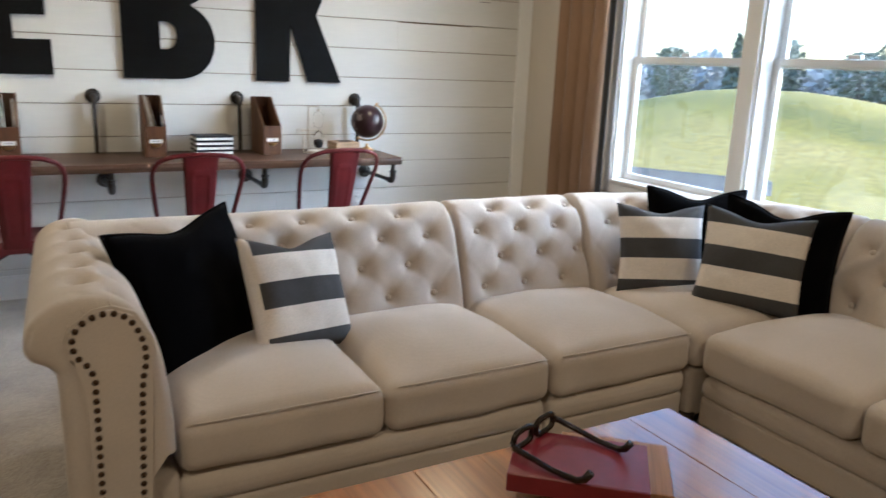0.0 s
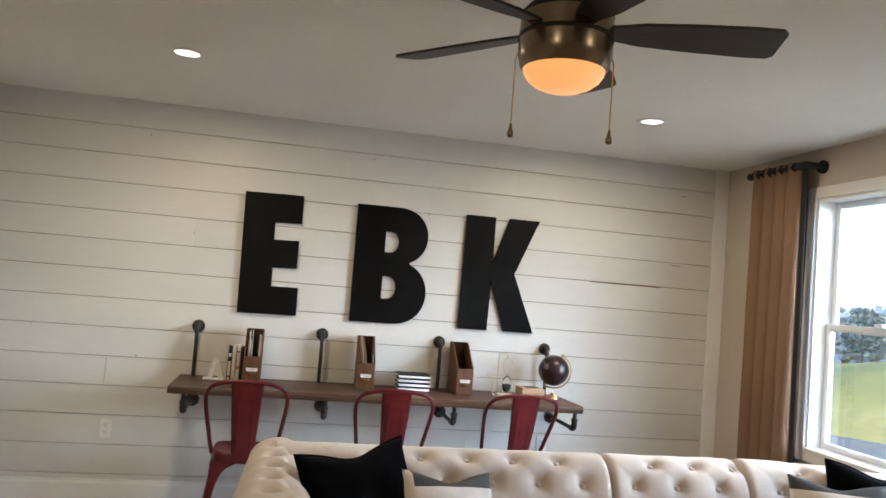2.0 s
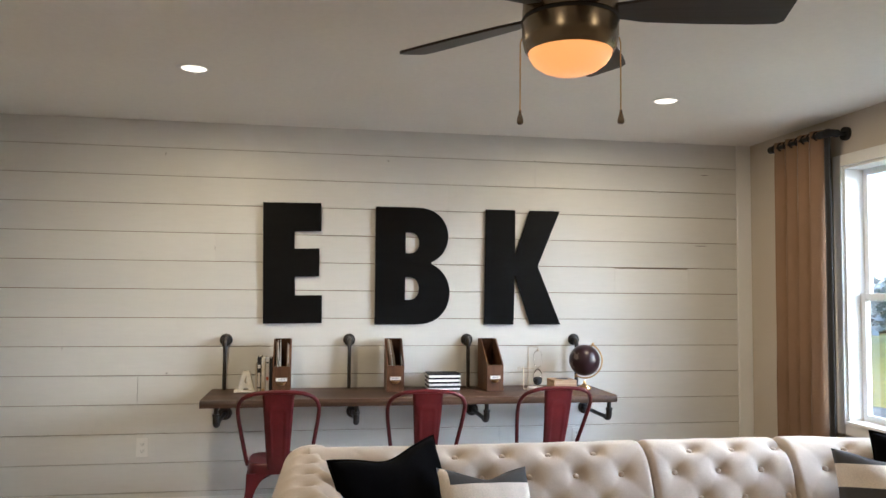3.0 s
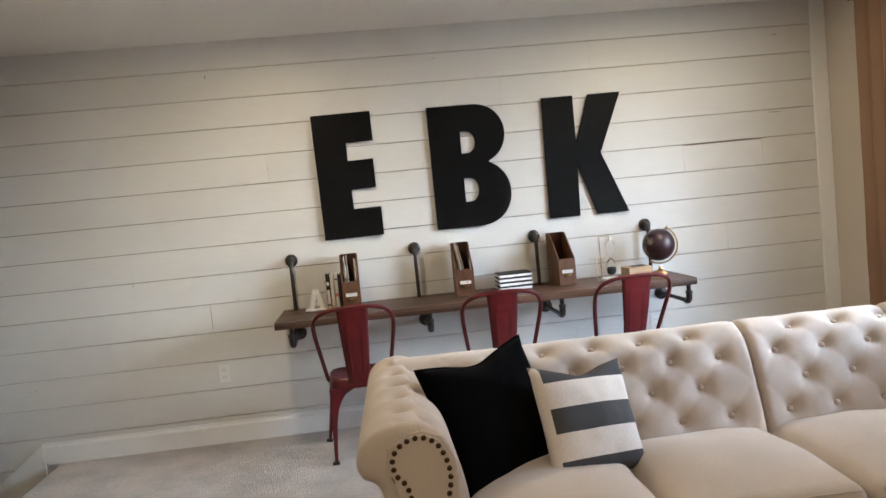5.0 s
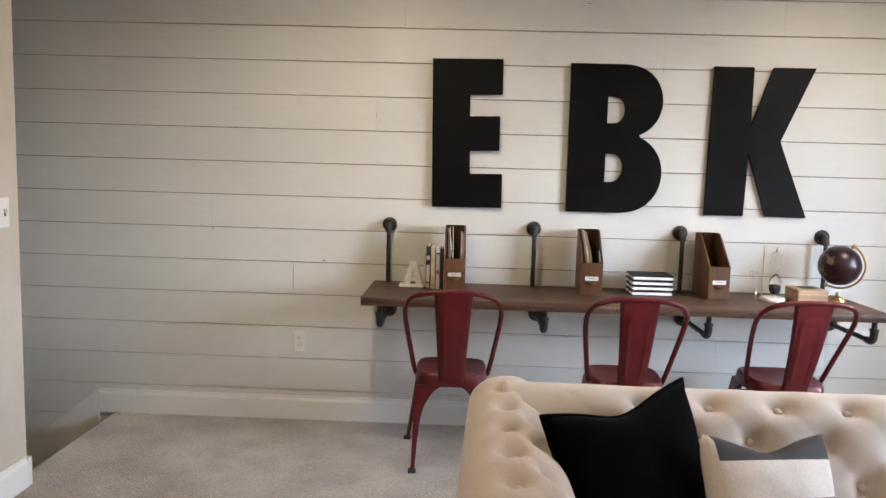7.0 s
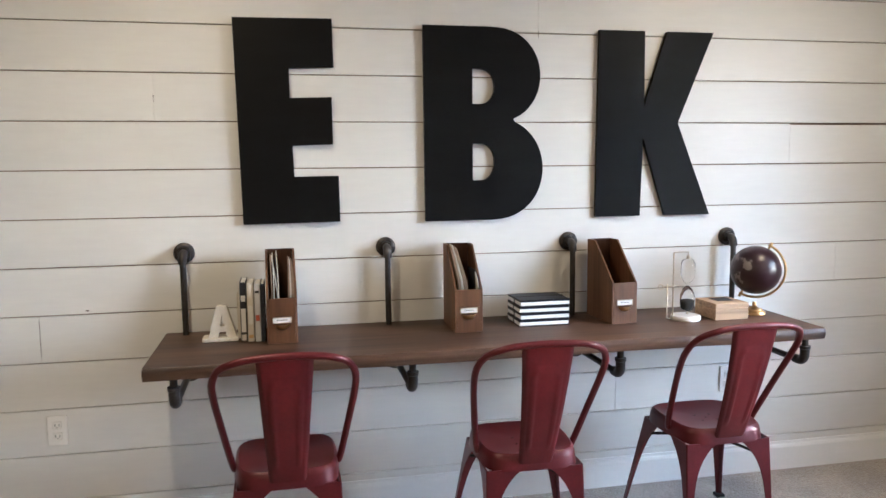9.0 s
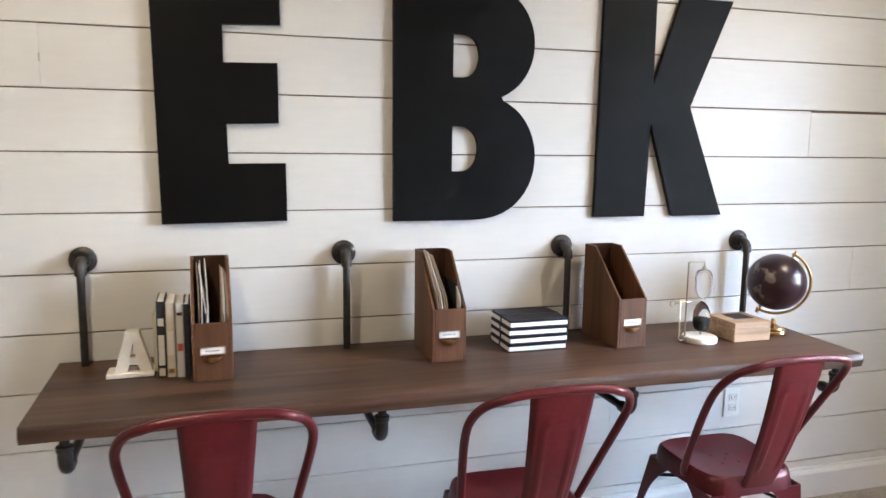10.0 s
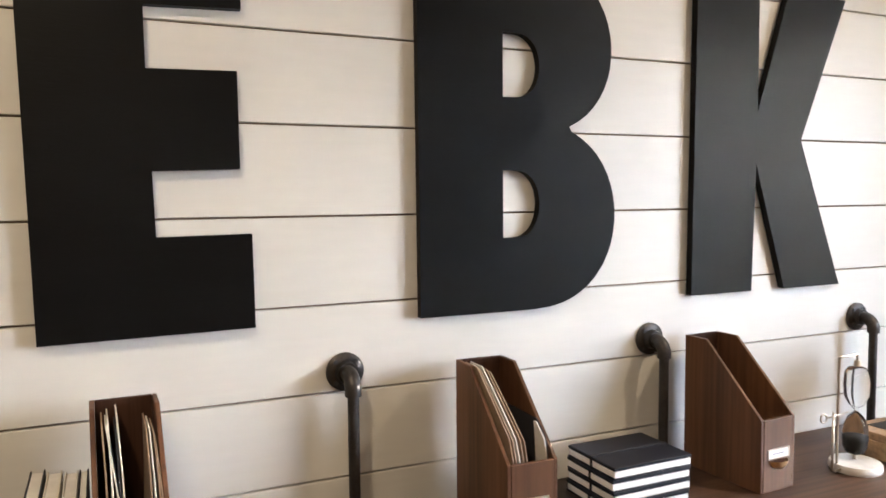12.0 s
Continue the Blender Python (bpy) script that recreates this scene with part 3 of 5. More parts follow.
# ---------------------------------------------------------------- chairs
def build_chair():
    """A pressed-steel cafe chair, its seat facing +y, its origin on the floor under the seat."""
    ch = holder("metal_chair", (0, 0, 0), "dark red pressed-steel cafe chair pushed under the desk", "chair", "desk chairs")
    SZ = 0.455
    bm = bmesh.new()                                # seat pan with turned-down rim
    def ring(hw, hf, hb, z, n=40, e=5.0):
        out = []
        for k in range(n):
            a = 2 * math.pi * k / n
            c, s = math.cos(a), math.sin(a)
            x = math.copysign(abs(c) ** (2 / e), c) * hw
            y = math.copysign(abs(s) ** (2 / e), s)
            y = y * hf if y > 0 else y * hb
            x *= 1 - 0.08 * (y < 0) * abs(y) / hb
            out.append(bm.verts.new((x, y, z)))
        return out
    rs = [ring(0.03, 0.03, 0.03, SZ - 0.012), ring(0.10, 0.10, 0.10, SZ - 0.010), ring(0.145, 0.14, 0.14, SZ - 0.001), ring(0.158, 0.155, 0.155, SZ + 0.001), ring(0.166, 0.163, 0.163, SZ - 0.006), ring(0.170, 0.166, 0.168, SZ - 0.02), ring(0.174, 0.170, 0.174, SZ - 0.055), ring(0.170, 0.166, 0.17, SZ - 0.055), ring(0.165, 0.161, 0.163, SZ - 0.02)]
    for a, b in zip(rs, rs[1:]):
        for k in range(40):
            bm.faces.new((a[k], a[(k + 1) % 40], b[(k + 1) % 40], b[k]))
    bm.faces.new(rs[0])
    seat = part("seat", bm, M_RED, ch, smooth="auto")
    for dx, dy in ((0, 0), (0.03, 0.03), (-0.03, 0.03), (0.03, -0.03), (-0.03, -0.03)):
        h = lathe(bmesh.new(), [(0.0, 0.0008), (0.0045, 0.0008), (0.0045, 0)], 10, (dx, dy - 0.01, SZ - 0.0112))
        part("drain_hole", h, M_SLOT, seat)
    # apron arches with folded legs
    for sx in (-1, 1):
        for sy in (-1, 1):
            bm = bmesh.new()
            tx, ty, fx, fy = 0.168 * sx, (0.162 if sy > 0 else -0.166), (0.225 if sy > 0 else 0.176) * sx, (0.236 if sy > 0 else -0.203)
            prev = None
            for k in range(15):
                f = (k / 14) ** 1.5
                z = (SZ - 0.05) * (1 - f) + 0.012 * f
                w = 0.085 * (1 - f) ** 6 + 0.022 * (1 - f) + 0.017
                cx, cy = tx + (fx - tx) * f, ty + (fy - ty) * f
                c = [bm.verts.new(p) for p in ((cx - sx * w, cy, z), (cx - sx * 0.004, cy, z), (cx, cy - sy * 0.004, z), (cx, cy - sy * w, z), (cx - sx * 0.004, cy - sy * w, z), (cx - sx * 0.006, cy - sy * 0.006, z), (cx - sx * w, cy - sy * 0.004, z))]
                if prev:
                    for q in range(7):
                        bm.faces.new((prev[q], prev[(q + 1) % 7], c[(q + 1) % 7], c[q]))
                else:
                    bm.faces.new(c)
                prev = c
            bm.faces.new(prev)
            leg = part("leg", bm, M_RED, ch, smooth="auto")
            part("rubber_foot", boxed(fx - 0.018 - 0.006 * sx, fx + 0.018 - 0.006 * sx, fy - 0.018 - 0.006 * sy, fy + 0.018 - 0.006 * sy, 0, 0.014, 0.003), M_RUBBER, leg)
    for sx in (-1, 1):                              # cross braces
        part("brace", tube(bmesh.new(), [(0.155 * sx, -0.155, 0.335), (0.02 * sx, 0.0, 0.375), (-0.155 * sx, 0.155, 0.335)], 0.006, 8), M_RUBBER, ch, smooth=True)
    # bent tube of the back
    half = [(0.168, -0.035, 0.425), (0.178, -0.048, 0.46), (0.199, -0.105, 0.60), (0.214, -0.158, 0.72), (0.213, -0.192, 0.785), (0.190, -0.222, 0.832), (0.150, -0.243, 0.856), (0.10, -0.247, 0.867), (0.0, -0.249, 0.872)]
    half = [(px, py if pz < SZ else -0.048 + (py + 0.048) * 1.3, pz if pz < SZ else SZ + (pz - SZ) * 0.98) for px, py, pz in half]
    pts = [Vector(p) for p in half] + [Vector((-p[0], p[1], p[2])) for p in half[-2::-1]]
    fine = []
    for i in range(len(pts) - 1):
        p0, p1, p2, p3 = pts[max(i - 1, 0)], pts[i], pts[i + 1], pts[min(i + 2, len(pts) - 1)]
        for k in range(4):
            t = k / 4
            fine.append(0.5 * ((2 * p1) + (p2 - p0) * t + (2 * p0 - 5 * p1 + 4 * p2 - p3) * t * t + (3 * p1 - p0 - 3 * p2 + p3) * t ** 3))
    fine.append(pts[-1])
    part("back_tube", tube(bmesh.new(), fine, 0.0115, 12), M_RED, ch, smooth=True)
    # splat with a pressed panel
    bm = bmesh.new()
    NU, NV = 18, 30
    for side in (0, 1):
        grid = []
        for j in range(NV + 1):
            f = j / NV
            z = 0.425 + (0.858 - 0.425) * f
            y = -0.172 - 0.137 * f - 0.012 * math.sin(math.pi * f)
            hw = 0.058 + 0.027 * f
            row = []
            for i in range(NU + 1):
                u = i / NU * 2 - 1
                edge = 0.008 if abs(u) > 0.97 else 0.0
                inner = 0.56 - 0.06 * f
                rib = math.exp(-((abs(u) - inner) / 0.06) ** 2) * (0.14 < f < 0.80)
                top = math.exp(-((f - 0.80) / 0.012) ** 2) * (abs(u) < inner)
                off = -0.0055 * max(rib, top) + edge
                row.append(bm.verts.new((u * hw, y + 0.010 * (1 - u * u) * -0.4 + off + side * 0.0025, z)))
            grid.append(row)
        for j in range(NV):
            for i in range(NU):
                q = (grid[j][i], grid[j][i + 1], grid[j + 1][i + 1], grid[j + 1][i])
                bm.faces.new(q if side == 0 else q[::-1])
    part("splat", bm, M_RED, ch, smooth=True)
    return ch

chair = build_chair()
chair.matrix_world = pose(-0.855, -0.47, 0, 0, 0, 1)
copy_thing(chair, pose(-0.038, -0.505, 0, 0, 0, -2))
copy_thing(chair, pose(0.718, -0.435, 0, 0, 0, 0))

# ---------------------------------------------------------------- sofa
BACK = [(-0.145, 0.378), (-0.125, 0.463), (-0.095, 0.549), (-0.062, 0.634), (-0.035, 0.698), (0.0, 0.749), (0.045, 0.781), (0.095, 0.792), (0.15, 0.781), (0.195, 0.745), (0.212, 0.698), (0.2, 0.651), (0.178, 0.626), (0.172, 0.549), (0.172, 0.085)]
ARM = [(-0.135, 0.37), (-0.132, 0.457), (-0.125, 0.544), (-0.112, 0.631), (-0.09, 0.7), (-0.055, 0.757), (-0.01, 0.786), (0.044, 0.792), (0.108, 0.779), (0.158, 0.744), (0.178, 0.697), (0.165, 0.653), (0.124, 0.623), (0.114, 0.544), (0.114, 0.083)]

def resample(prof, n):
    """n + 1 even steps along a smoothed profile, with the length walked."""
    P = [Vector((a, b, 0)) for a, b in prof]
    fine = []
    for i in range(len(P) - 1):
        p0, p1, p2, p3 = P[max(i - 1, 0)], P[i], P[i + 1], P[min(i + 2, len(P) - 1)]
        for k in range(12):
            t = k / 12
            fine.append(0.5 * ((2 * p1) + (p2 - p0) * t + (2 * p0 - 5 * p1 + 4 * p2 - p3) * t * t + (3 * p1 - p0 - 3 * p2 + p3) * t ** 3))
    fine.append(P[-1])
    L = [0.0]
    for a, b in zip(fine, fine[1:]):
        L.append(L[-1] + (b - a).length)
    out = []
    j = 0
    for k in range(n + 1):
        s = L[-1] * k / n
        while j < len(L) - 2 and L[j + 1] < s:
            j += 1
        t = (s - L[j]) / max(1e-9, L[j + 1] - L[j])
        out.append((s, fine[j].lerp(fine[j + 1], t)))
    return out

def tufted(prof, length, place, first, rows_s, step, shift, ends=(True, True), nv=120, nu_per=90, tuck=0.02):
    """A padded band: the profile carried along length by place(u, offset, z). Buttons sit in staggered rows at rows_s along the profile.
    Returns the bmesh and the buttons' places with their normals."""
    bm = bmesh.new()
    sec = resample(prof, nv)
    nu = max(8, int(length * nu_per))
    seats = []
    for r, s in enumerate(rows_s):
        o = first + (step / 2 if (r + shift) % 2 else 0)
        k = 0
        while o + k * step < length - 0.03:
            if o + k * step > 0.03:
                seats.append((o + k * step, s))
            k += 1
    ds = (rows_s[1] - rows_s[0]) if len(rows_s) > 1 else 0.12
    s_lo, s_hi = rows_s[0] - 0.02, rows_s[-1] + 0.02
    grid = []
    for i in range(nu + 1):
        u = length * i / nu
        line = []
        for j, (s, p) in enumerate(sec):
            q0, q1 = sec[max(j - 1, 0)][1], sec[min(j + 1, nv)][1]
            d = (q1 - q0).normalized()
            nrm = Vector((-d.y, d.x, 0))
            off = 0.0
            if s < s_hi + 0.14:
                near = min((math.hypot(u - a, s - b) for a, b in seats), default=9)
                off -= 0.026 * math.exp(-(near / 0.028) ** 2) + 0.016 * math.exp(-(near / 0.068) ** 2)
                if s_lo < s < s_hi:
                    a1 = ((u - first - (step / 2 if shift % 2 else 0)) / step + (s - rows_s[0]) / (2 * ds))
                    a2 = ((u - first - (step / 2 if shift % 2 else 0)) / step - (s - rows_s[0]) / (2 * ds))
                    for a in (a1, a2):
                        w = abs(a - round(a)) * step
                        off -= 0.0048 * math.exp(-(w / 0.0055) ** 2)
            e0 = u if ends[0] else 9
            e1 = length - u if ends[1] else 9
            e = min(e0, e1)
            if e < 0.03:
                off -= 0.024 * (1 - math.sqrt(max(0.0, 1 - (1 - e / 0.03) ** 2)))
            q = p + nrm * off
            line.append(bm.verts.new(place(u, q.x, q.y)))
        grid.append(line)
    for i in range(nu):
        for j in range(nv):
            bm.faces.new((grid[i][j], grid[i][j + 1], grid[i + 1][j + 1], grid[i + 1][j]))
    bm.faces.new(grid[0])
    bm.faces.new(grid[-1][::-1])
    pts = []
    for a, b in seats:
        j = min(range(nv + 1), key=lambda k: abs(sec[k][0] - b))
        p = sec[j][1]
        d = (sec[min(j + 1, nv)][1] - sec[max(j - 1, 0)][1]).normalized()
        nrm = Vector((-d.y, d.x, 0))
        inner = p - nrm * 0.037
        outer = p
        pts.append((Vector(place(a, inner.x, inner.y)), Vector(place(a, outer.x, outer.y))))
    return bm, pts

BUTTON = None
def put_buttons(parent, pts):
    global BUTTON
    for a, b in pts:
        if BUTTON is None:
            ob = part("button", lathe(bmesh.new(), [(0.0, 0.009), (0.006, 0.0082), (0.011, 0.005), (0.0125, 0.0), (0.010, -0.004)], 12), M_BUTTON, parent, smooth=True)
            BUTTON = ob.data
        else:
            ob = new("button", BUTTON)
            ob.parent = parent
        ob.matrix_local = Matrix.Translation(a) @ (b - a).to_track_quat("Z", "Y").to_matrix().to_4x4()

YB = -1.99                                       # front of the rolled back at gap height
ROWS = [0.11, 0.225, 0.34, 0.455]              # along the profile
FRONT = -2.695

def seat_unit(parent, o, x0, x1, n, y_front=FRONT, seed=1):
    """Base rail, cushions and feet, in the parent's place."""
    part("base_rail", soft_box(x0 - o[0] + 0.002, x1 - o[0] - 0.002, y_front + 0.02 - o[1], YB + 0.16 - o[1], 0.055 - o[2], 0.175 - o[2], 0.02, 10), M_LINEN, parent, smooth=True)
    part("upper_rail", soft_box(x0 - o[0] + 0.002, x1 - o[0] - 0.002, y_front + 0.005 - o[1], YB + 0.15 - o[1], 0.165 - o[2], 0.262 - o[2], 0.04, 12), M_LINEN, parent, smooth=True)
    w = (x1 - x0) / n
    for k in range(n):
        a, b = x0 + k * w - o[0], x0 + (k + 1) * w - o[0]
        cu = part("seat_cushion", soft_box(a + 0.004, b - 0.004, y_front - 0.01 - o[1], YB - 0.07 - o[1], 0.258 - o[2], 0.42 - o[2], 0.045, 26, 0.055, 0.009, seed + k), M_LINEN, parent, smooth=True)
        zc = 0.412 - o[2]
        part("piping", tube(bmesh.new(), [(a + 0.03, y_front - 0.003 - o[1], zc), (a + 0.12, y_front - 0.010 - o[1], zc + 0.004), (b - 0.12, y_front - 0.010 - o[1], zc + 0.004), (b - 0.03, y_front - 0.003 - o[1], zc)], 0.0022, 6), M_LINEN, cu, smooth=True)
    for fx in (x0 + 0.06, x1 - 0.06):
        for fy in (y_front + 0.08, YB + 0.08):
            part("foot", lathe(bmesh.new(), [(0, 0), (0.022, 0), (0.03, 0.03), (0.03, 0.08), (0, 0.08)], 16, (fx - o[0], fy - o[1], -o[2])), M_FOOT, parent, smooth="auto")

# arm section with two seats
o = (-0.02, -2.25, 0.0)
sofa = holder("sofa_section", o, "oatmeal linen tufted sofa section with a rolled arm", "sofa", "sectional sofa")
seat_unit(sofa, o, -0.50, 0.685, 2, seed=3)
part("base_rail", soft_box(-0.58 - o[0], -0.49 - o[0], FRONT + 0.012 - o[1], YB + 0.1 - o[1], 0.055, 0.285, 0.02, 8), M_LINEN, sofa, smooth=True)
bm, pts = tufted(BACK, 0.685 + 0.68, lambda u, off, z: (-0.68 + u - o[0], YB + off - o[1], z), 0.285, ROWS, 0.192, 0, (False, True))
put_buttons(part("backrest", bm, M_LINEN, sofa, "deep button-tufted rolled back", True), pts)
AX, AY0, AY1 = -0.638, -2.75, -1.81
bm, pts = tufted(ARM, AY1 - AY0, lambda u, off, z: (AX - off * (1 - 0.2 * (u / 0.94) * (off > 0)) - o[0], AY0 + u - o[1], z), 0.13, [0.42, 0.515], 0.16, 0, (True, False))
arm = part("arm", bm, M_LINEN, sofa, "rolled arm with dimpled top", True)
put_buttons(arm, pts[: len(pts) // 2 + 3])
# arm front panel
pan = [(-0.595, 0.082), (-0.578, 0.531), (-0.565, 0.631), (-0.571, 0.686), (-0.595, 0.734), (-0.632, 0.755), (-0.672, 0.75), (-0.705, 0.728), (-0.718, 0.694), (-0.708, 0.659), (-0.688, 0.633), (-0.676, 0.595), (-0.677, 0.531), (-0.68, 0.082)]
big = [(x + (0.024 if k < 4 else 0.014 if k == 4 else 0), z + (0.016 if 4 <= k <= 6 else 0)) for k, (x, z) in enumerate(pan)]
big = [(x - (0.018 if k >= 7 else 0), z) for k, (x, z) in enumerate(big)]
bm = bmesh.new()
slab(bm, [(x - o[0], z - o[2]) for x, z in big], AY0 - 0.012 - o[1], AY0 + 0.02 - o[1])
bmesh.ops.bevel(bm, geom=[e for e in bm.edges if all(v.co.y < AY0 - o[1] for v in e.verts)], offset=0.008, segments=2, affect="EDGES")
front = part("arm_front", bm, M_LINEN, sofa, "flat scrolled arm front edged with nailheads", "auto")
for px, pz, ang in ((-0.722, 0.732, 150), (-0.686, 0.761, 118), (-0.635, 0.77, 90), (-0.718, 0.654, 215)):
    ca, sa = math.cos(radians(ang)), math.sin(radians(ang))
    part("pleat", tube(bmesh.new(), [(px - o[0], AY0 - 0.006 - o[1], pz - o[2]), (px + 0.012 * ca - o[0], AY0 + 0.004 - o[1], pz + 0.012 * sa), (px + 0.026 * ca - o[0], AY0 + 0.022 - o[1], pz + 0.022 * sa)], [0.0014, 0.0018, 0.001], 6), M_LINEN, arm, smooth=True)
NAIL = None
run = resample(pan, 62)
for s, p in run[1:-1]:
    m = Matrix.Translation((p.x - o[0], AY0 - 0.012 - o[1], p.y)) @ pose(0, 0, 0, 90)
    if NAIL is None:
        ob = part("nailhead", lathe(bmesh.new(), [(0.0, 0.005), (0.0045, 0.0042), (0.0072, 0.002), (0.0078, -0.001)], 12), M_NAIL, front, smooth=True)
        NAIL = ob.data
    else:
        ob = new("nailhead", NAIL)
        ob.parent = front
    ob.matrix_local = m

# armless section
o = (0.957, -2.25, 0.0)
mid_sofa = holder("sofa_section", o, "oatmeal linen tufted armless sofa section", "sofa", "sectional sofa")
seat_unit(mid_sofa, o, 0.689, 1.327, 1, seed=8)
bm, pts = tufted(BACK, 0.624, lambda u, off, z: (0.69 + u - o[0], YB + off - o[1], z), 0.105, ROWS, 0.192, 0)
put_buttons(part("backrest", bm, M_LINEN, mid_sofa, "deep button-tufted rolled back", True), pts)

# corner section, its back on a quarter round
CX, CY, CR, CS = 1.317, -2.725, 0.795, 0.735
o = (1.75, -2.25, 0.0)
corner = holder("sofa_section", o, "oatmeal linen tufted corner sofa section", "sofa", "sectional sofa")
def round_place(u, off, z):
    a = math.pi / 2 - u / CR
    return (CX + (CR + off) * math.cos(a) - o[0], CY + (CS + off) * math.sin(a) - o[1], z)
bm, pts = tufted(BACK, CR * math.pi / 2, round_place, 0.15, ROWS, 0.2, 0)
put_buttons(part("backrest", bm, M_LINEN, corner, "curved button-tufted rolled back", True), pts)
part("base_rail", soft_box(1.34 - o[0], 2.115 - o[0], -2.69 - o[1], -2.0 - o[1], 0.055, 0.26, 0.03, 10), M_LINEN, corner, smooth=True)
part("seat_cushion", soft_box(1.331 - o[0], 1.935 - o[0], -2.712 - o[1], -2.12 - o[1], 0.26, 0.42, 0.05, 20, 0.045, 0.006, 31), M_LINEN, corner, smooth=True)
for fx, fy in ((1.35, -2.68), (1.35, -2.0), (2.0, -2.68)):
    part("foot", lathe(bmesh.new(), [(0, 0), (0.022, 0), (0.03, 0.03), (0.03, 0.08), (0, 0.08)], 16, (fx - o[0], fy - o[1], 0)), M_FOOT, corner, smooth="auto")

# side section along the window, two seats and an arm
o = (1.75, -3.4, 0.0)
SF, SB = 1.335, 2.112
side = holder("sofa_section", o, "oatmeal linen tufted sofa section under the window", "sofa", "sectional sofa")
bm, pts = tufted(BACK, 1.44, lambda u, off, z: (SB + off - o[0], -2.73 - u - o[1], z), 0.1, ROWS, 0.192, 0)
put_buttons(part("backrest", bm, M_LINEN, side, "deep button-tufted rolled back", True), pts)
part("base_rail", soft_box(SF + 0.015 - o[0], SB + 0.16 - o[0], -3.96 - o[1], -2.73 - o[1], 0.055, 0.175, 0.02, 10), M_LINEN, side, smooth=True)
part("upper_rail", soft_box(SF + 0.0 - o[0], SB + 0.15 - o[0], -3.96 - o[1], -2.73 - o[1], 0.165, 0.262, 0.04, 10), M_LINEN, side, smooth=True)
for k in range(2):
    y1 = -2.722 - 0.615 * k
    cu = part("seat_cushion", soft_box(SF - 0.01 - o[0], SB - 0.06 - o[0], y1 - 0.607 - o[1], y1 - o[1], 0.258, 0.42, 0.045, 26, 0.06, 0.009, 20 + k), M_LINEN, side, smooth=True)
bm, pts = tufted(ARM, 0.9, lambda u, off, z: (SF - 0.03 + u - o[0], -4.095 - off - o[1], z), 0.13, [0.40, 0.50], 0.185, 0)
part("arm", bm, M_LINEN, side, "rolled arm", True)
for fx in (SF + 0.08, SB + 0.05):
    for fy in (-2.85, -3.9):
        part("foot", lathe(bmesh.new(), [(0, 0), (0.022, 0), (0.03, 0.03), (0.03, 0.08), (0, 0.08)], 16, (fx - o[0], fy - o[1], 0)), M_FOOT, side, smooth="auto")

# ---------------------------------------------------------------- pillows
def pillow(name, size, thick, mat, at, label, stripes=False, seed=0, pinch=0.09, dent=0.0):
    """A square cushion standing in its own x-z plane, facing -y."""
    bm = bmesh.new()
    n = 26
    h = size / 2
    for s in (-1, 1):
        g = []
        for i in range(n + 1):
            row = []
            for j in range(n + 1):
                u, v = i / n * 2 - 1, j / n * 2 - 1
                x = u * h * (1 - pinch * (1 - v * v) * abs(u) ** 3)
                z = v * h * (1 - pinch * (1 - u * u) * abs(v) ** 3)
                if v > 0:
                    z -= dent * math.exp(-(u / 0.45) ** 2) * v ** 2
                t = thick / 2 * ((1 - u * u) * (1 - v * v)) ** 0.42
                t *= 1 + 0.16 * noise.noise(Vector((u * 2.3 + seed, v * 2.3, s)))
                t += 0.004 * noise.noise(Vector((u * 6, v * 6 + seed, s))) * (1 - u * u) * (1 - v * v)
                row.append(bm.verts.new((x, s * t, z)))
            g.append(row)
        for i in range(n):
            for j in range(n):
                bm.faces.new((g[i][j], g[i + 1][j], g[i + 1][j + 1], g[i][j + 1]))
    bmesh.ops.remove_doubles(bm, verts=bm.verts[:], dist=0.0004)
    ob = thing(name, bm, mat, label, "cushion", "throw pillows", smooth=True)
    ob.matrix_world = at
    rim = []
    for k in range(4 * n):
        e, f = divmod(k, n)
        t = f / n * 2 - 1
        u, v = ((t, -1), (1, t), (-t, 1), (-1, -t))[e]
        z = v * h * (1 - pinch * (1 - u * u) * abs(v) ** 3)
        if v > 0:
            z -= dent * math.exp(-(u / 0.45) ** 2) * v ** 2
        rim.append((u * h * (1 - pinch * (1 - v * v) * abs(u) ** 3), 0, z))
    if mat is M_VELVET:
        part("piping", tube(bmesh.new(), rim, 0.005, 6, closed=True), M_VELVET, ob, smooth=True)
    return ob

def lean(x, y, z, turn, tilt, spin=0):
    """Centre, heading of the face (0 looks to -y), lean backwards, turn in its own plane."""
    return pose(x, y, z, 0, 0, turn) @ pose(0, 0, 0, -tilt) @ pose(0, 0, 0, 0, spin)

pillow("black_pillow", 0.50, 0.17, M_VELVET, lean(-0.35, -2.20, 0.605, 34, 20, -3), "black velvet throw pillow leaning in the sofa corner", seed=1, dent=0.03)
pillow("striped_pillow", 0.40, 0.14, M_STRIPE_SIDE, lean(-0.03, -2.235, 0.58, 24, 24, 6), "grey and cream striped throw pillow on the sofa", seed=4, dent=0.03)
pillow("striped_pillow", 0.385, 0.14, M_STRIPE, lean(1.565, -2.245, 0.602, -25, 16, 0), "grey and cream striped throw pillow on the sofa", seed=7, dent=0.025)
pillow("striped_pillow", 0.41, 0.14, M_STRIPE, lean(1.715, -2.59, 0.615, -52, 16, 3), "grey and cream striped throw pillow on the sofa", seed=11, dent=0.028)
pillow("black_pillow", 0.44, 0.13, M_VELVET, lean(1.81, -2.20, 0.625, -32, 14, 0), "black velvet throw pillow behind striped pillows", seed=13, dent=0.04)
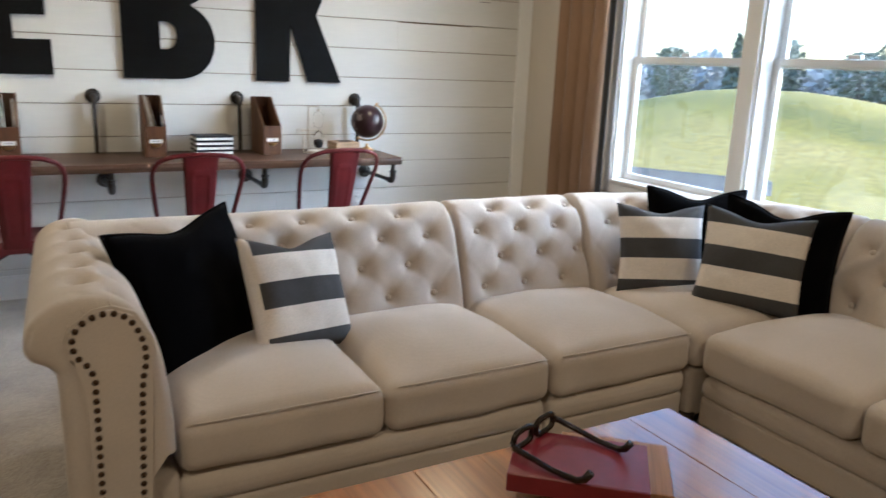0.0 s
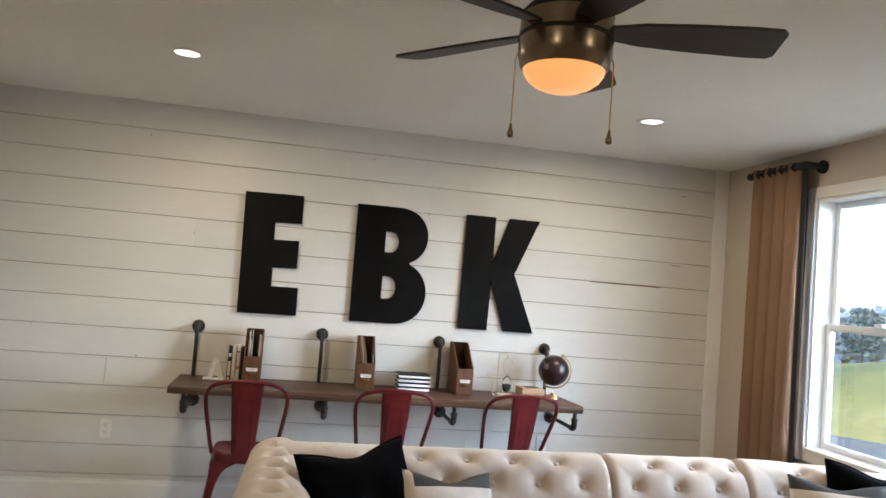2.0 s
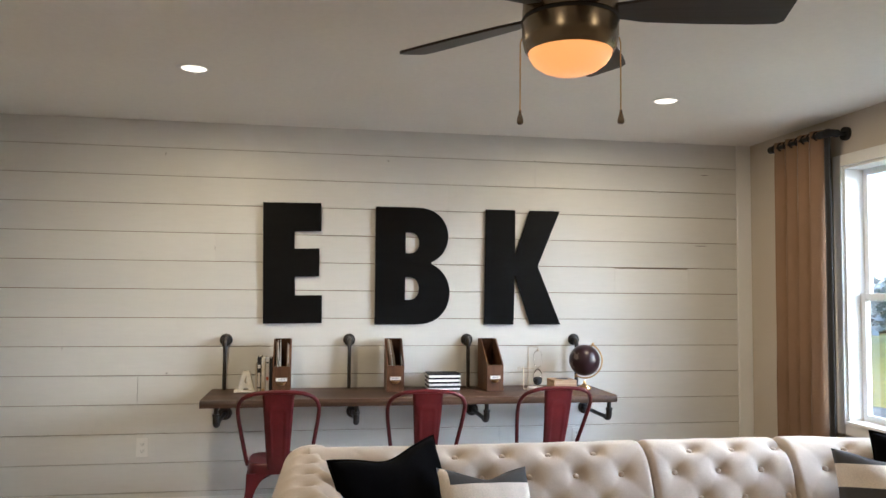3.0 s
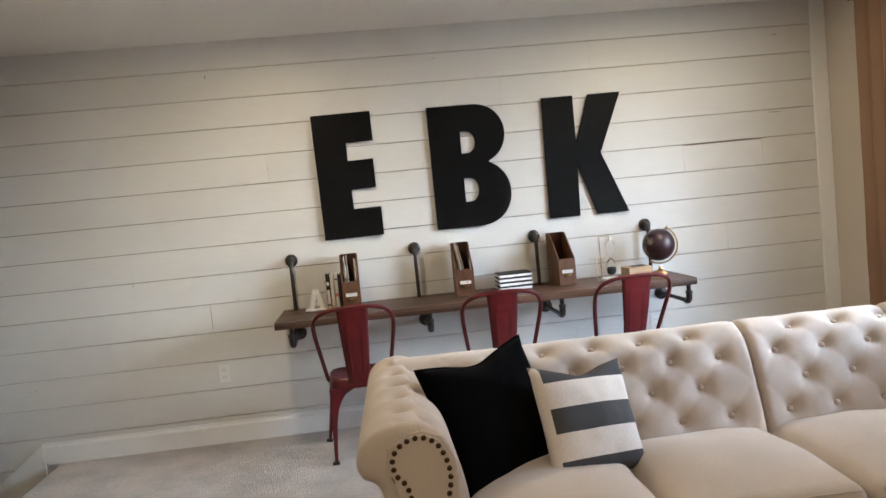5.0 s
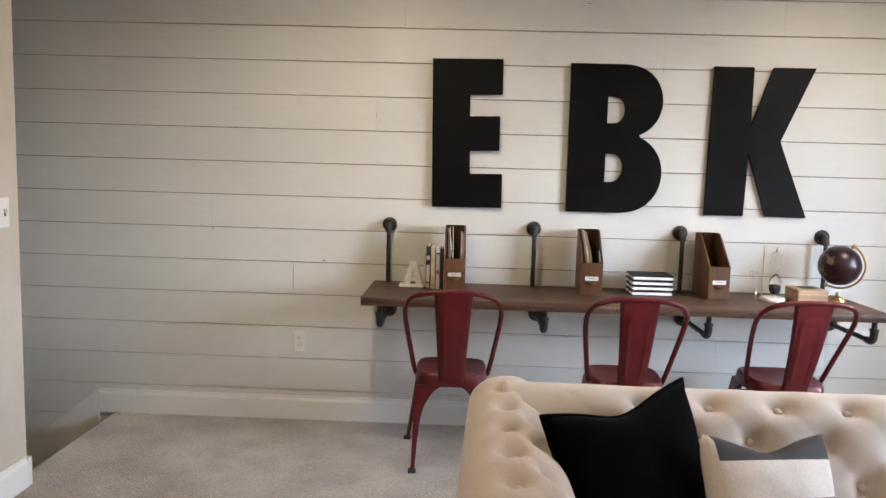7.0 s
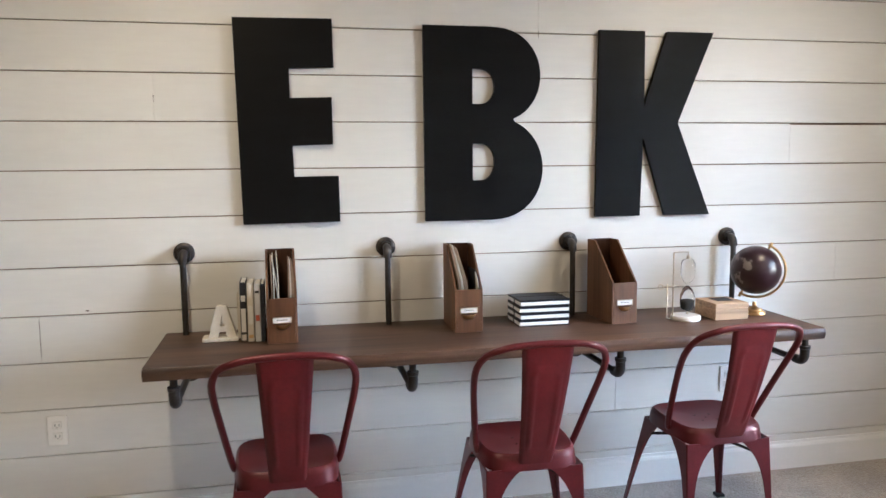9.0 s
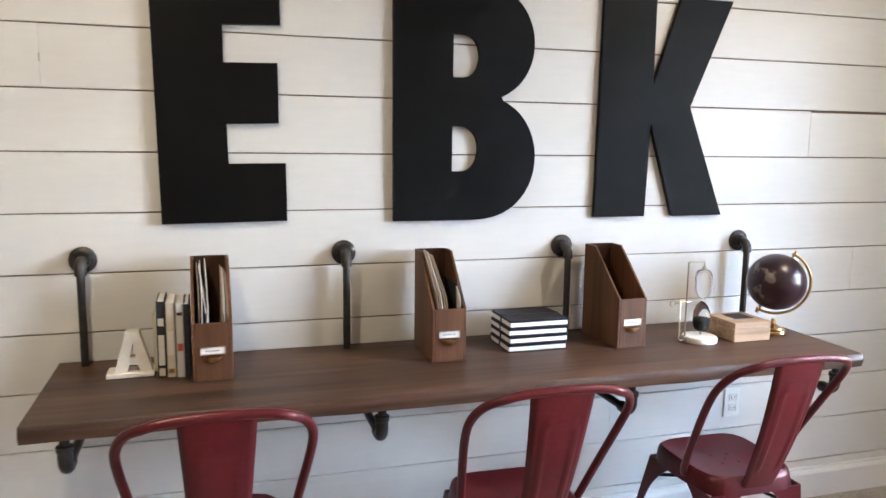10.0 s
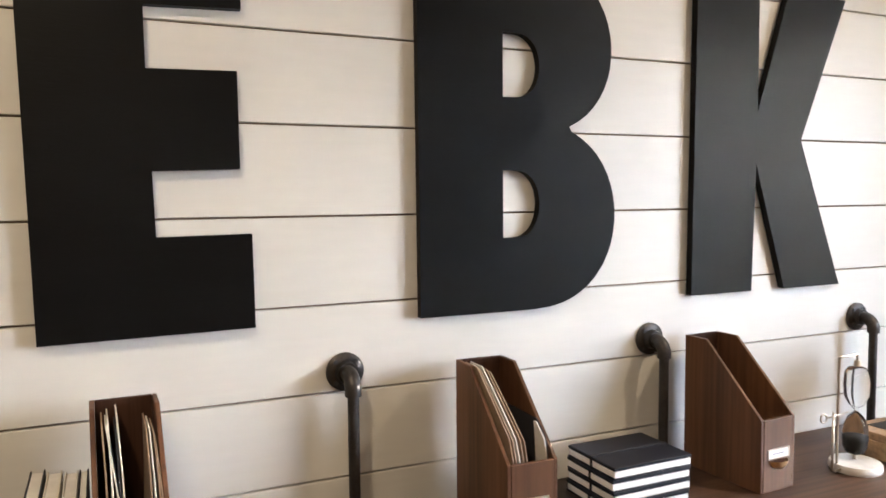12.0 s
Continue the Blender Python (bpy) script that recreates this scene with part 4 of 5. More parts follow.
pillow("black_pillow", 0.46, 0.13, M_VELVET, lean(1.85, -2.60, 0.62, -55, 14, 3), "black velvet throw pillow behind striped pillows", seed=17, dent=0.05)

# ---------------------------------------------------------------- throw over the side seat
M_THROW = cloth("dark red knit", (0.05, 0.006, 0.008), 160.0, relief=0.8)
bm = bmesh.new()
prof = [(0.55, 0.493), (0.35, 0.49), (0.18, 0.48), (0.06, 0.46), (0.0, 0.435), (-0.03, 0.40), (-0.038, 0.34), (-0.04, 0.25), (-0.042, 0.14)]
rows_t = []
for i in range(31):
    f = i / 30
    line = []
    for d, z_ in prof:
        w = 0.010 * math.sin(f * 21) * (0.3 if d > 0 else 1.0) + 0.004 * noise.noise(Vector((f * 8, d * 6, z_ * 6)))
        line.append(bm.verts.new((SF + d - (w if d <= 0 else 0), -3.50 - 0.45 * f + 0.01 * math.sin(z_ * 9), z_ + (abs(w) if d > 0 else 0))))
    rows_t.append(line)
for a, c in zip(rows_t, rows_t[1:]):
    for k in range(len(prof) - 1):
        bm.faces.new((a[k], a[k + 1], c[k + 1], c[k]))
throw = thing("throw_blanket", bm, M_THROW, "dark red knitted throw draped over the sofa seat", "blanket", smooth=True)
so = throw.modifiers.new("thick", "SOLIDIFY")
so.thickness = 0.012

# ---------------------------------------------------------------- coffee table
table = holder("coffee_table", (0.2, -3.5, 0), "honey-brown plank coffee table with a worn glossy top", "table")
TX0, TX1, TY0, TY1, TZ = -0.386, 0.702, -3.99, -3.185, 0.45
seams = [TX0, -0.238, -0.073, 0.095, 0.25, 0.41, 0.555, TX1]
for k in range(7):
    bm = boxed(seams[k] + 0.0003 - 0.2, seams[k + 1] - 0.0003 - 0.2, TY0 + 3.5, TY1 + 3.5, TZ - 0.045, TZ - 0.001 * (k % 2), 0.0012)
    part("plank", bm, M_TABLE, table)
part("apron", boxed(TX0 + 0.04 - 0.2, TX1 - 0.04 - 0.2, TY0 + 3.54, TY1 + 3.46, TZ - 0.14, TZ - 0.046, 0.004), M_TABLE_EDGE, table)
for lx in (TX0 + 0.08, TX1 - 0.08):
    for ly in (TY0 + 0.08, TY1 - 0.08):
        part("leg", boxed(lx - 0.045 - 0.2, lx + 0.045 - 0.2, ly + 3.455, ly + 3.545, 0, TZ - 0.14, 0.005), M_TABLE_EDGE, table)

# ---------------------------------------------------------------- curtain and rod
bm = bmesh.new()
CY0, CY1, CZ0, CZ1 = -0.925, -0.455, 0.03, 2.385
for side_off in (0.0, 0.003):
    g = []
    for i in range(97):
        f = i / 96
        row = []
        for j in range(25):
            z = CZ0 + (CZ1 - CZ0) * j / 24
            low = 1 - j / 24
            ph = (f * 4 + 0.02) * 2 * math.pi + 0.25 * math.sin(z * 1.3)
            x = 2.325 - (0.085 + 0.015 * low) * abs(math.sin(ph / 2)) ** 0.75 + 0.006 * noise.noise(Vector((f * 9, z * 2, 0)))
            y = CY1 + (CY0 - CY1) * f + 0.012 * math.sin(2 * ph) + low * (0.03 * (0.5 - f) * -1.2)
            row.append(bm.verts.new((x + side_off, y, z)))
        g.append(row)
    for i in range(96):
        for j in range(24):
            bm.faces.new((g[i][j], g[i + 1][j], g[i + 1][j + 1], g[i][j + 1]))
curtain = thing("curtain", bm, M_CURTAIN, "tan linen grommet curtain with a black edge", "curtain", smooth=True)
bm = bmesh.new()
g = []
for i in range(5):
    g.append([bm.verts.new((2.292 - 0.004 * math.sin(i * 1.4) - 0.006 * (1 - j / 24), CY0 - 0.002 - 0.012 * i - 0.012 * (1 - j / 24), CZ0 + (CZ1 - CZ0) * j / 24)) for j in range(25)])
for i in range(4):
    for j in range(24):
        bm.faces.new((g[i][j], g[i + 1][j], g[i + 1][j + 1], g[i][j + 1]))
ed = part("edge_band", bm, M_CURTAIN_EDGE, curtain, "black edge band")
so = ed.modifiers.new("thick", "SOLIDIFY")
so.thickness = 0.004
for k in range(4):
    gy = CY1 + (CY0 - CY1) * (k + 0.25) / 4
    for dy in (0, (CY0 - CY1) / 8):
        t = tube(bmesh.new(), arc((2.265, gy + dy, 2.352), 0.024, 0, 345, 18), 0.005, 8, closed=True)
        part("grommet", t, M_ROD, curtain, smooth=True)
rod = holder("curtain_rod", (2.26, -0.725, 2.35), "short black pipe curtain rod with elbow brackets", "curtain rod")
for pts, r in (([(0, 0.27, 0), (0, -0.25, 0), *arc((0.03, -0.25, 0), 0.03, 180, 270, 5, (1, 0, 0), (0, 1, 0)), (0.11, -0.28, 0)], 0.014),):
    part("rod", tube(bmesh.new(), pts, r, 12), M_ROD, rod, smooth="auto")
part("end_cap", tube(bmesh.new(), [(0, 0.25, 0), (0, 0.285, 0)], 0.024, 14), M_ROD, rod, smooth="auto")
part("elbow", tube(bmesh.new(), [(0, -0.20, 0), (0, -0.25, 0), *arc((0.03, -0.25, 0), 0.03, 180, 270, 6, (1, 0, 0), (0, 1, 0)), (0.06, -0.28, 0)], 0.023, 14), M_ROD, rod, smooth="auto")
part("wall_flange", tube(bmesh.new(), [(0.10, -0.28, 0), (0.12, -0.28, 0)], 0.04, 18), M_ROD, rod, smooth="auto")
part("bracket", tube(bmesh.new(), [(0, 0.255, 0), (0.12, 0.255, 0)], 0.012, 10), M_ROD, rod, smooth="auto")

# ---------------------------------------------------------------- ceiling fan
FX, FY = 0.06, -2.83
fan = holder("ceiling_fan", Matrix.Translation((FX, FY, H)) @ Matrix.Diagonal((1.13, 1.13, 1.13, 1)), "brushed bronze ceiling fan with dark blades and a lit bowl", "ceiling fan")
z = lambda v: v - 2.44
part("canopy", lathe(bmesh.new(), [(0, z(2.44)), (0.07, z(2.44)), (0.07, z(2.425)), (0.055, z(2.395)), (0.03, z(2.375)), (0.0, z(2.375))], 32), M_FAN, fan, smooth="auto")
part("downrod", lathe(bmesh.new(), [(0.014, z(2.38)), (0.014, z(2.28))], 16), M_FAN, fan, smooth=True)
part("motor_housing", lathe(bmesh.new(), [(0.0, z(2.335)), (0.03, z(2.335)), (0.04, z(2.325)), (0.055, z(2.31)), (0.075, z(2.295)), (0.105, z(2.285)), (0.122, z(2.268)), (0.124, z(2.215)), (0.118, z(2.213)), (0.118, z(2.209))], 48), M_FAN, fan, smooth="auto")
part("dark_band", lathe(bmesh.new(), [(0.119, z(2.213)), (0.1262, z(2.212)), (0.1262, z(2.204)), (0.119, z(2.203))], 48), M_RUBBER, fan, smooth="auto")
part("dark_band", lathe(bmesh.new(), [(0.110, z(2.288)), (0.1205, z(2.276)), (0.1235, z(2.267)), (0.118, z(2.266))], 48), M_RUBBER, fan, smooth="auto")
part("light_kit", lathe(bmesh.new(), [(0.118, z(2.206)), (0.124, z(2.204)), (0.1245, z(2.165)), (0.118, z(2.135)), (0.110, z(2.124)), (0.106, z(2.126))], 48), M_FAN, fan, smooth="auto")
part("bowl", lathe(bmesh.new(), [(0.1085, z(2.128)), (0.106, z(2.115)), (0.095, z(2.098)), (0.075, z(2.083)), (0.05, z(2.073)), (0.025, z(2.068)), (0.0, z(2.067))], 48), M_FAN_GLOW, fan, "lit amber glass bowl", True)
for a in (-13, 59, 131, 203, 275):
    bm = bmesh.new()
    prof = [(0.10, 0.028), (0.14, 0.035), (0.20, 0.05), (0.34, 0.062), (0.48, 0.068), (0.545, 0.066), (0.56, 0.052)]
    top, bot = [], []
    for r, w in prof:
        for lst, dz in ((top, 0.004), (bot, -0.004)):
            lst.append((bm.verts.new((r, -w, 2.235 - 2.44 + dz + w * 0.22)), bm.verts.new((r, w * 0.9, 2.235 - 2.44 + dz - w * 0.22))))
    for k in range(len(prof) - 1):
        bm.faces.new((top[k][0], top[k + 1][0], top[k + 1][1], top[k][1]))
        bm.faces.new((bot[k][0], bot[k][1], bot[k + 1][1], bot[k + 1][0]))
        for e in (0, 1):
            bm.faces.new((top[k][e], bot[k][e], bot[k + 1][e], top[k + 1][e]))
    for k in (0, -1):
        bm.faces.new((top[k][0], top[k][1], bot[k][1], bot[k][0]))
    bl = part("blade", bm, M_BLADE, fan)
    bl.matrix_local = pose(0, 0, 0, 0, 0, a)
for cx, cy in ((-0.125, 0.03), (0.126, -0.03)):
    ch = part("pull_chain", tube(bmesh.new(), [(cx * 0.97, cy, z(2.165)), (cx, cy, z(2.15)), (cx, cy, z(1.972))], 0.0018, 6), M_BRASS, fan, smooth=True)
    part("pull_knob", lathe(bmesh.new(), [(0, 0.03), (0.003, 0.03), (0.0045, 0.02), (0.0085, 0.006), (0.0085, -0.002), (0.006, -0.006), (0, -0.006)], 14, (cx, cy, z(1.945))), M_FAN, ch, smooth=True)

# fittings for all four, the added rear pair included
for cx, cy in CANS:
    can = holder("recessed_light", (cx, cy, H), "white recessed ceiling light switched on", "ceiling light", "recessed lights")
    part("trim_ring", lathe(bmesh.new(), [(0.058, -0.001), (0.062, -0.006), (0.078, -0.004), (0.084, 0.0)], 36), M_TRIM, can, smooth=True)
    part("diffuser", lathe(bmesh.new(), [(0.0, -0.003), (0.059, -0.003)], 30), M_CAN_GLOW, can, "lit lens")

# ---------------------------------------------------------------- things on the desk
DZ = DZ1 + 0.0005
def file_box(x, y, turn, contents):
    """A magazine file with slanted sides; the origin is the middle of its front foot."""
    f = holder("magazine_file", pose(x, y, DZ, 0, 0, turn), "walnut magazine file with a brass label pull" + (" full of papers" if contents else ", empty"), "magazine file", "magazine files")
    w, d, hb, hf, t = 0.107, 0.225, 0.316, 0.162, 0.008
    for sx in (-1, 1):
        x0, x1 = (-w / 2, -w / 2 + t) if sx < 0 else (w / 2 - t, w / 2)
        bm = slab(bmesh.new(), [(0.0, 0), (d, 0), (d, hb), (d - 0.065, hb), (0.0, hf)], x0, x1, "x")
        bmesh.ops.bevel(bm, geom=bm.edges[:], offset=0.0012, segments=1, affect="EDGES")
        part("side_panel", bm, M_FILE, f)
    part("front_panel", boxed(-w / 2 + t + 0.0002, w / 2 - t - 0.0002, -0.0008, t, 0, hf, 0.001), M_FILE, f)
    # back and bottom take the darkened walnut, for the shade inside
    part("back_panel", boxed(-w / 2 + t + 0.0002, w / 2 - t - 0.0002, d - t, d, 0, hb, 0.001), M_FILE_SHADED, f)
    part("bottom_panel", boxed(-w / 2 + t, w / 2 - t, t, d - t, 0.001, t), M_FILE_SHADED, f)
    fr = bmesh.new()
    z0, z1 = 0.073, 0.096
    for a in ((-0.034, -0.031, z0, z1), (0.031, 0.034, z0, z1), (-0.031, 0.031, z0, z0 + 0.003), (-0.031, 0.031, z1 - 0.003, z1)):
        box(fr, a[0], a[1], -0.0035, -0.0008, a[2], a[3], 0.0005, 1)
    pull = part("label_frame", fr, M_STEEL, f, "thin metal label frame")
    part("label_card", boxed(-0.031, 0.031, -0.0018, -0.0009, z0 + 0.003, z1 - 0.003), M_WHITE, pull, "white card label")
    for k in range(6):
        part("label_mark", boxed(-0.019 + 0.0065 * k, -0.0148 + 0.0065 * k, -0.0022, -0.0018, z0 + 0.0095, z1 - 0.0095), M_GREYINK, pull)
    cup = bmesh.new()
    g = []
    for i in range(13):
        a = math.pi * i / 12
        g.append([cup.verts.new((0.026 * math.cos(a) * (1 - 0.12 * j), -0.001 - 0.016 * math.sin(math.pi / 2 * j / 5), 0.070 - 0.02 * math.sin(a) * math.cos(math.pi / 2 * j / 5) ** 0.7)) for j in range(6)])
    for i in range(12):
        for j in range(5):
            cup.faces.new((g[i][j], g[i + 1][j], g[i + 1][j + 1], g[i][j + 1]))
    part("cup_pull", cup, M_BRASS, f, "small brass cup pull", True)
    return f

def sheet(parent_name, f, x0, lean_deg, h, mat, label, y0=0.02, y1=0.2, t=0.0025):
    """A folder or paper standing in a file, leaning sideways."""
    bm = bmesh.new()
    nz = 8
    cols = []
    for k in range(nz + 1):
        zz = 0.010 + h * k / nz
        xx = x0 + math.tan(radians(lean_deg)) * zz + 0.006 * math.sin(3 * zz / h)
        cut = max(0.0, (zz - 0.19) * 1.0)
        cols.append([bm.verts.new(p) for p in ((xx, y0 + cut, zz), (xx + t, y0 + cut, zz), (xx + t, y1, zz), (xx, y1, zz))])
    for a, b in zip(cols, cols[1:]):
        for q in range(4):
            bm.faces.new((a[q], a[(q + 1) % 4], b[(q + 1) % 4], b[q]))
    bm.faces.new(cols[0])
    bm.faces.new(cols[-1])
    ob = thing(parent_name, bm, mat, label, "folder" if mat is M_KRAFT else "papers", "filed papers")
    ob.matrix_world = f.matrix_world.copy()
    return ob

fa = file_box(-0.857, -0.292, 1, True)
for x0, ln, hh, mt, nm in ((-0.043, 1.0, 0.29, M_KRAFT, "folder"), (-0.037, 1.5, 0.295, M_PAPER, "paper_sheaf"), (-0.028, 2.0, 0.28, M_INK, "dark_folder"), (-0.018, 0.5, 0.30, M_PAPER, "paper_sheaf"), (-0.006, -5.0, 0.285, M_PAPER, "paper_sheaf"), (0.012, 3.0, 0.28, M_KRAFT, "folder"), (0.019, 2.6, 0.275, M_PAPER, "paper_sheaf"), (0.027, 2.2, 0.27, M_KRAFT, "folder"), (0.036, 0.6, 0.265, M_KRAFT, "folder")):
    sheet(nm, fa, x0, ln, hh, mt, "worn paper folder standing in a magazine file")
fb = file_box(-0.174, -0.282, -1, True)
for x0, ln, hh, mt, nm in ((-0.030, -2.5, 0.305, M_KRAFT, "folder"), (-0.022, -3.2, 0.30, M_KRAFT, "folder"), (-0.013, -3.6, 0.305, M_PAPER, "paper_sheaf"), (-0.003, -4.2, 0.30, M_KRAFT, "folder"), (0.006, -4.8, 0.295, M_KRAFT, "folder"), (0.038, 0.5, 0.215, M_INK, "dark_folder")):
    sheet(nm, fb, x0, ln, hh, mt, "worn paper folder standing in a magazine file")
sheet("paper_sheaf", fb, 0.034, 0.6, 0.21, M_PAPER, "pale card standing in a magazine file", y1=0.06)
file_box(0.454, -0.279, 3, False)

# bookend letter
be = holder("letter_bookend", Matrix.Translation((-1.072, -0.178, DZ)) @ Matrix.Diagonal((0.92, 1, 0.93, 1)), "white plaster letter A bookend on the desk", "bookend")
part("foot_plate", boxed(-0.075, 0.062, -0.035, 0.04, 0, 0.014, 0.003), M_CREAM, be)
bm = bmesh.new()
A_out = [(-0.052, 0.0145), (-0.016, 0.0145), (-0.0105, 0.036), (0.0145, 0.036), (0.02, 0.0145), (0.056, 0.0145), (0.021, 0.137), (-0.017, 0.137)]
A_in = [(-0.0065, 0.058), (0.0105, 0.058), (0.002, 0.102)]
ed_ = []
for lp in (A_out, A_in):
    vs = [bm.verts.new((px, -0.022, pz)) for px, pz in lp]
    ed_ += [bm.edges.new((vs[k], vs[(k + 1) % len(vs)])) for k in range(len(vs))]
bmesh.ops.triangle_fill(bm, use_beauty=True, edges=ed_)
ext = bmesh.ops.extrude_face_region(bm, geom=bm.faces[:])
bmesh.ops.translate(bm, vec=(0, 0.036, 0), verts=[v for v in ext["geom"] if isinstance(v, bmesh.types.BMVert)])
part("letter", bm, M_CREAM, be)

def upright_book(x, w, h, d, y, cover, spine_marks, label):
    bk = holder("book", (x, y, DZ), label, "book", "upright books")
    part("cover", box(box(boxed(-w / 2, -w / 2 + 0.0025, 0, d, 0, h, 0.0008, 1), w / 2 - 0.0025, w / 2, 0, d, 0, h, 0.0008, 1), -w / 2 + 0.0026, w / 2 - 0.0026, 0, 0.003, 0, h, 0.0008, 1), cover, bk)
    part("page_block", boxed(-w / 2 + 0.0027, w / 2 - 0.0027, 0.0032, d - 0.004, 0.003, h - 0.003), M_PAPER, bk)
    for z0, z1, mt in spine_marks:
        part("spine_mark", boxed(-w * 0.36, w * 0.36, -0.0009, -0.0001, z0 * h, z1 * h), mt, bk)
    return bk
M_COVER_CREAM = surface("cream book cover", (0.62, 0.56, 0.46), 0.7, vary=0.1)
M_COVER_GREY = surface("pale book cover", (0.6, 0.58, 0.55), 0.6, vary=0.08)
M_COVER_RED = surface("rust mark", (0.45, 0.10, 0.05), 0.6)
upright_book(-1.012, 0.012, 0.165, 0.11, -0.17, M_COVER_CREAM, [], "thin pale book standing behind the bookend")
upright_book(-0.993, 0.022, 0.215, 0.14, -0.228, M_INK, [(0.02, 0.12, M_COVER_CREAM), (0.16, 0.56, M_PAPER), (0.68, 0.78, M_PAPER)], "black and white spined book standing on the desk")
upright_book(-0.968, 0.022, 0.212, 0.14, -0.235, M_COVER_CREAM, [(0.06, 0.12, M_BRASS), (0.3, 0.62, M_PAPER)], "cream book standing on the desk")
upright_book(-0.943, 0.020, 0.210, 0.14, -0.24, M_COVER_GREY, [(0.36, 0.46, M_COVER_RED), (0.84, 0.88, M_INK)], "pale book with a rust mark standing on the desk")
upright_book(-0.925, 0.014, 0.208, 0.15, -0.244, M_INK, [], "black book standing beside the magazine file")

# stack of notebooks
for k in range(4):
    nb = holder("notebook", pose(0.137 + 0.002 * (k % 2), -0.16 - 0.001 * k, DZ + 0.0262 * k, 0, 0, (0, 0.8, -0.4, 0.4)[k]), "navy hardcover notebook with white page edges in a stack", "notebook", "stacked notebooks")
    w, d, t = 0.202, 0.165, 0.0255
    cv = bmesh.new()
    box(cv, -w / 2, w / 2, -d / 2, d / 2, 0, 0.0032, 0.001, 1)
    box(cv, -w / 2, w / 2, -d / 2, d / 2, t - 0.0075, t, 0.0016, 1)
    part("cover", cv, M_NAVY, nb)
    part("page_block", boxed(-w / 2 + 0.0015, w / 2 - 0.001, -d / 2 + 0.0012, d / 2 - 0.0015, 0.0034, t - 0.0077, 0.0025), M_WHITE, nb, "white page block")
    part("elastic_band", boxed(-w / 2 - 0.001, -w / 2 + 0.0012, -0.006, 0.0, 0.0, t + 0.0005), M_NAVY, nb)
    if k == 3:
        part("closure_strip", boxed(-w / 2, w / 2, -0.004, 0.006, t, t + 0.0012), M_INK, nb)

# sand timer
hg = holder("sand_timer", (0.725, -0.265, DZ), "glass sand timer with black sand on a marble base", "hourglass")
part("base", lathe(bmesh.new(), [(0, 0), (0.056, 0), (0.058, 0.003), (0.058, 0.016), (0.056, 0.019), (0, 0.019)], 36), M_MARBLE, hg, smooth="auto")
GX, GY = 0.012, 0.012
part("tall_wire", tube(bmesh.new(), [(-0.052, 0.01, 0.018), (-0.052, 0.01, 0.266), *arc((-0.046, 0.01, 0.266), 0.006, 180, 90, 4), (GX, GY, 0.272), (GX, GY, 0.255)], 0.0028, 8), M_STEEL, hg, smooth=True)
part("short_wire", tube(bmesh.new(), [(-0.04, -0.005, 0.012), (-0.079, -0.005, 0.008), (-0.086, -0.005, 0.013), (-0.086, -0.005, 0.148)], 0.0028, 8), M_STEEL, hg, smooth=True)
part("cross_wire", tube(bmesh.new(), [(-0.102, 0.0, 0.136), (-0.052, 0.008, 0.136), (-0.012, 0.012, 0.136)], 0.0022, 8), M_STEEL, hg, smooth=True)
part("ring", tube(bmesh.new(), arc((-0.112, 0.0, 0.136), 0.010, 0, 345, 16), 0.0022, 8, closed=True), M_STEEL, hg, smooth=True)
part("top_clip", lathe(bmesh.new(), [(0, 0.012), (0.006, 0.012), (0.008, 0.004), (0.008, -0.002), (0, -0.002)], 14, (GX, GY, 0.246)), M_STEEL, hg, smooth="auto")
vial = [(0.0, 0.030), (0.006, 0.030), (0.02, 0.036), (0.027, 0.05), (0.029, 0.075), (0.027, 0.10), (0.018, 0.122), (0.006, 0.134), (0.003, 0.138), (0.006, 0.142), (0.018, 0.154), (0.027, 0.172), (0.029, 0.20), (0.027, 0.228), (0.02, 0.24), (0.006, 0.245), (0.0, 0.245)]
gl = part("vial", lathe(bmesh.new(), vial + [(max(r - 0.0016, 0), zz + (0.0016 if zz < 0.1 else -0.0016)) for r, zz in vial[::-1]], 28, (GX, GY, 0)), M_VIAL, hg, "clear blown-glass vial", True)
gl.visible_shadow = False
part("sand", lathe(bmesh.new(), [(0, 0.033), (0.018, 0.038), (0.024, 0.05), (0.0265, 0.066), (0.0265, 0.074), (0.015, 0.08), (0, 0.083)], 24, (GX, GY, 0)), M_SAND, hg, "black sand", True)
part("lower_post", lathe(bmesh.new(), [(0.004, 0.018), (0.004, 0.032)], 10, (GX, GY, 0)), M_STEEL, hg, smooth=True)

# wooden block box
wb = holder("wooden_box", pose(0.90, -0.238, DZ, 0, 0, 1), "small pale wooden box with a dark inlay on top", "box")
part("body", boxed(-0.074, 0.074, -0.075, 0.075, 0, 0.045, 0.002), M_OAK, wb)
part("lid", boxed(-0.074, 0.074, -0.075, 0.075, 0.0458, 0.066, 0.002), M_OAK, wb)
part("inlay", boxed(-0.03, 0.045, -0.02, 0.05, 0.066, 0.0672), M_INK, wb, "dark inlaid plate")

# globe
M_GLOBE, nt, bs = material("dark plum globe", 0.3)
land = noise_node(nt, 9.0, 6.0)
nt.links.new(ramp(nt, land, [(0.60, (0.022, 0.009, 0.014)), (0.625, (0.16, 0.13, 0.12)), (0.75, (0.12, 0.10, 0.095))]), bs.inputs["Base Color"])
globe = holder("desk_globe", (1.056, -0.23, DZ), "dark plum desk globe with pale land on a brass stand", "globe")
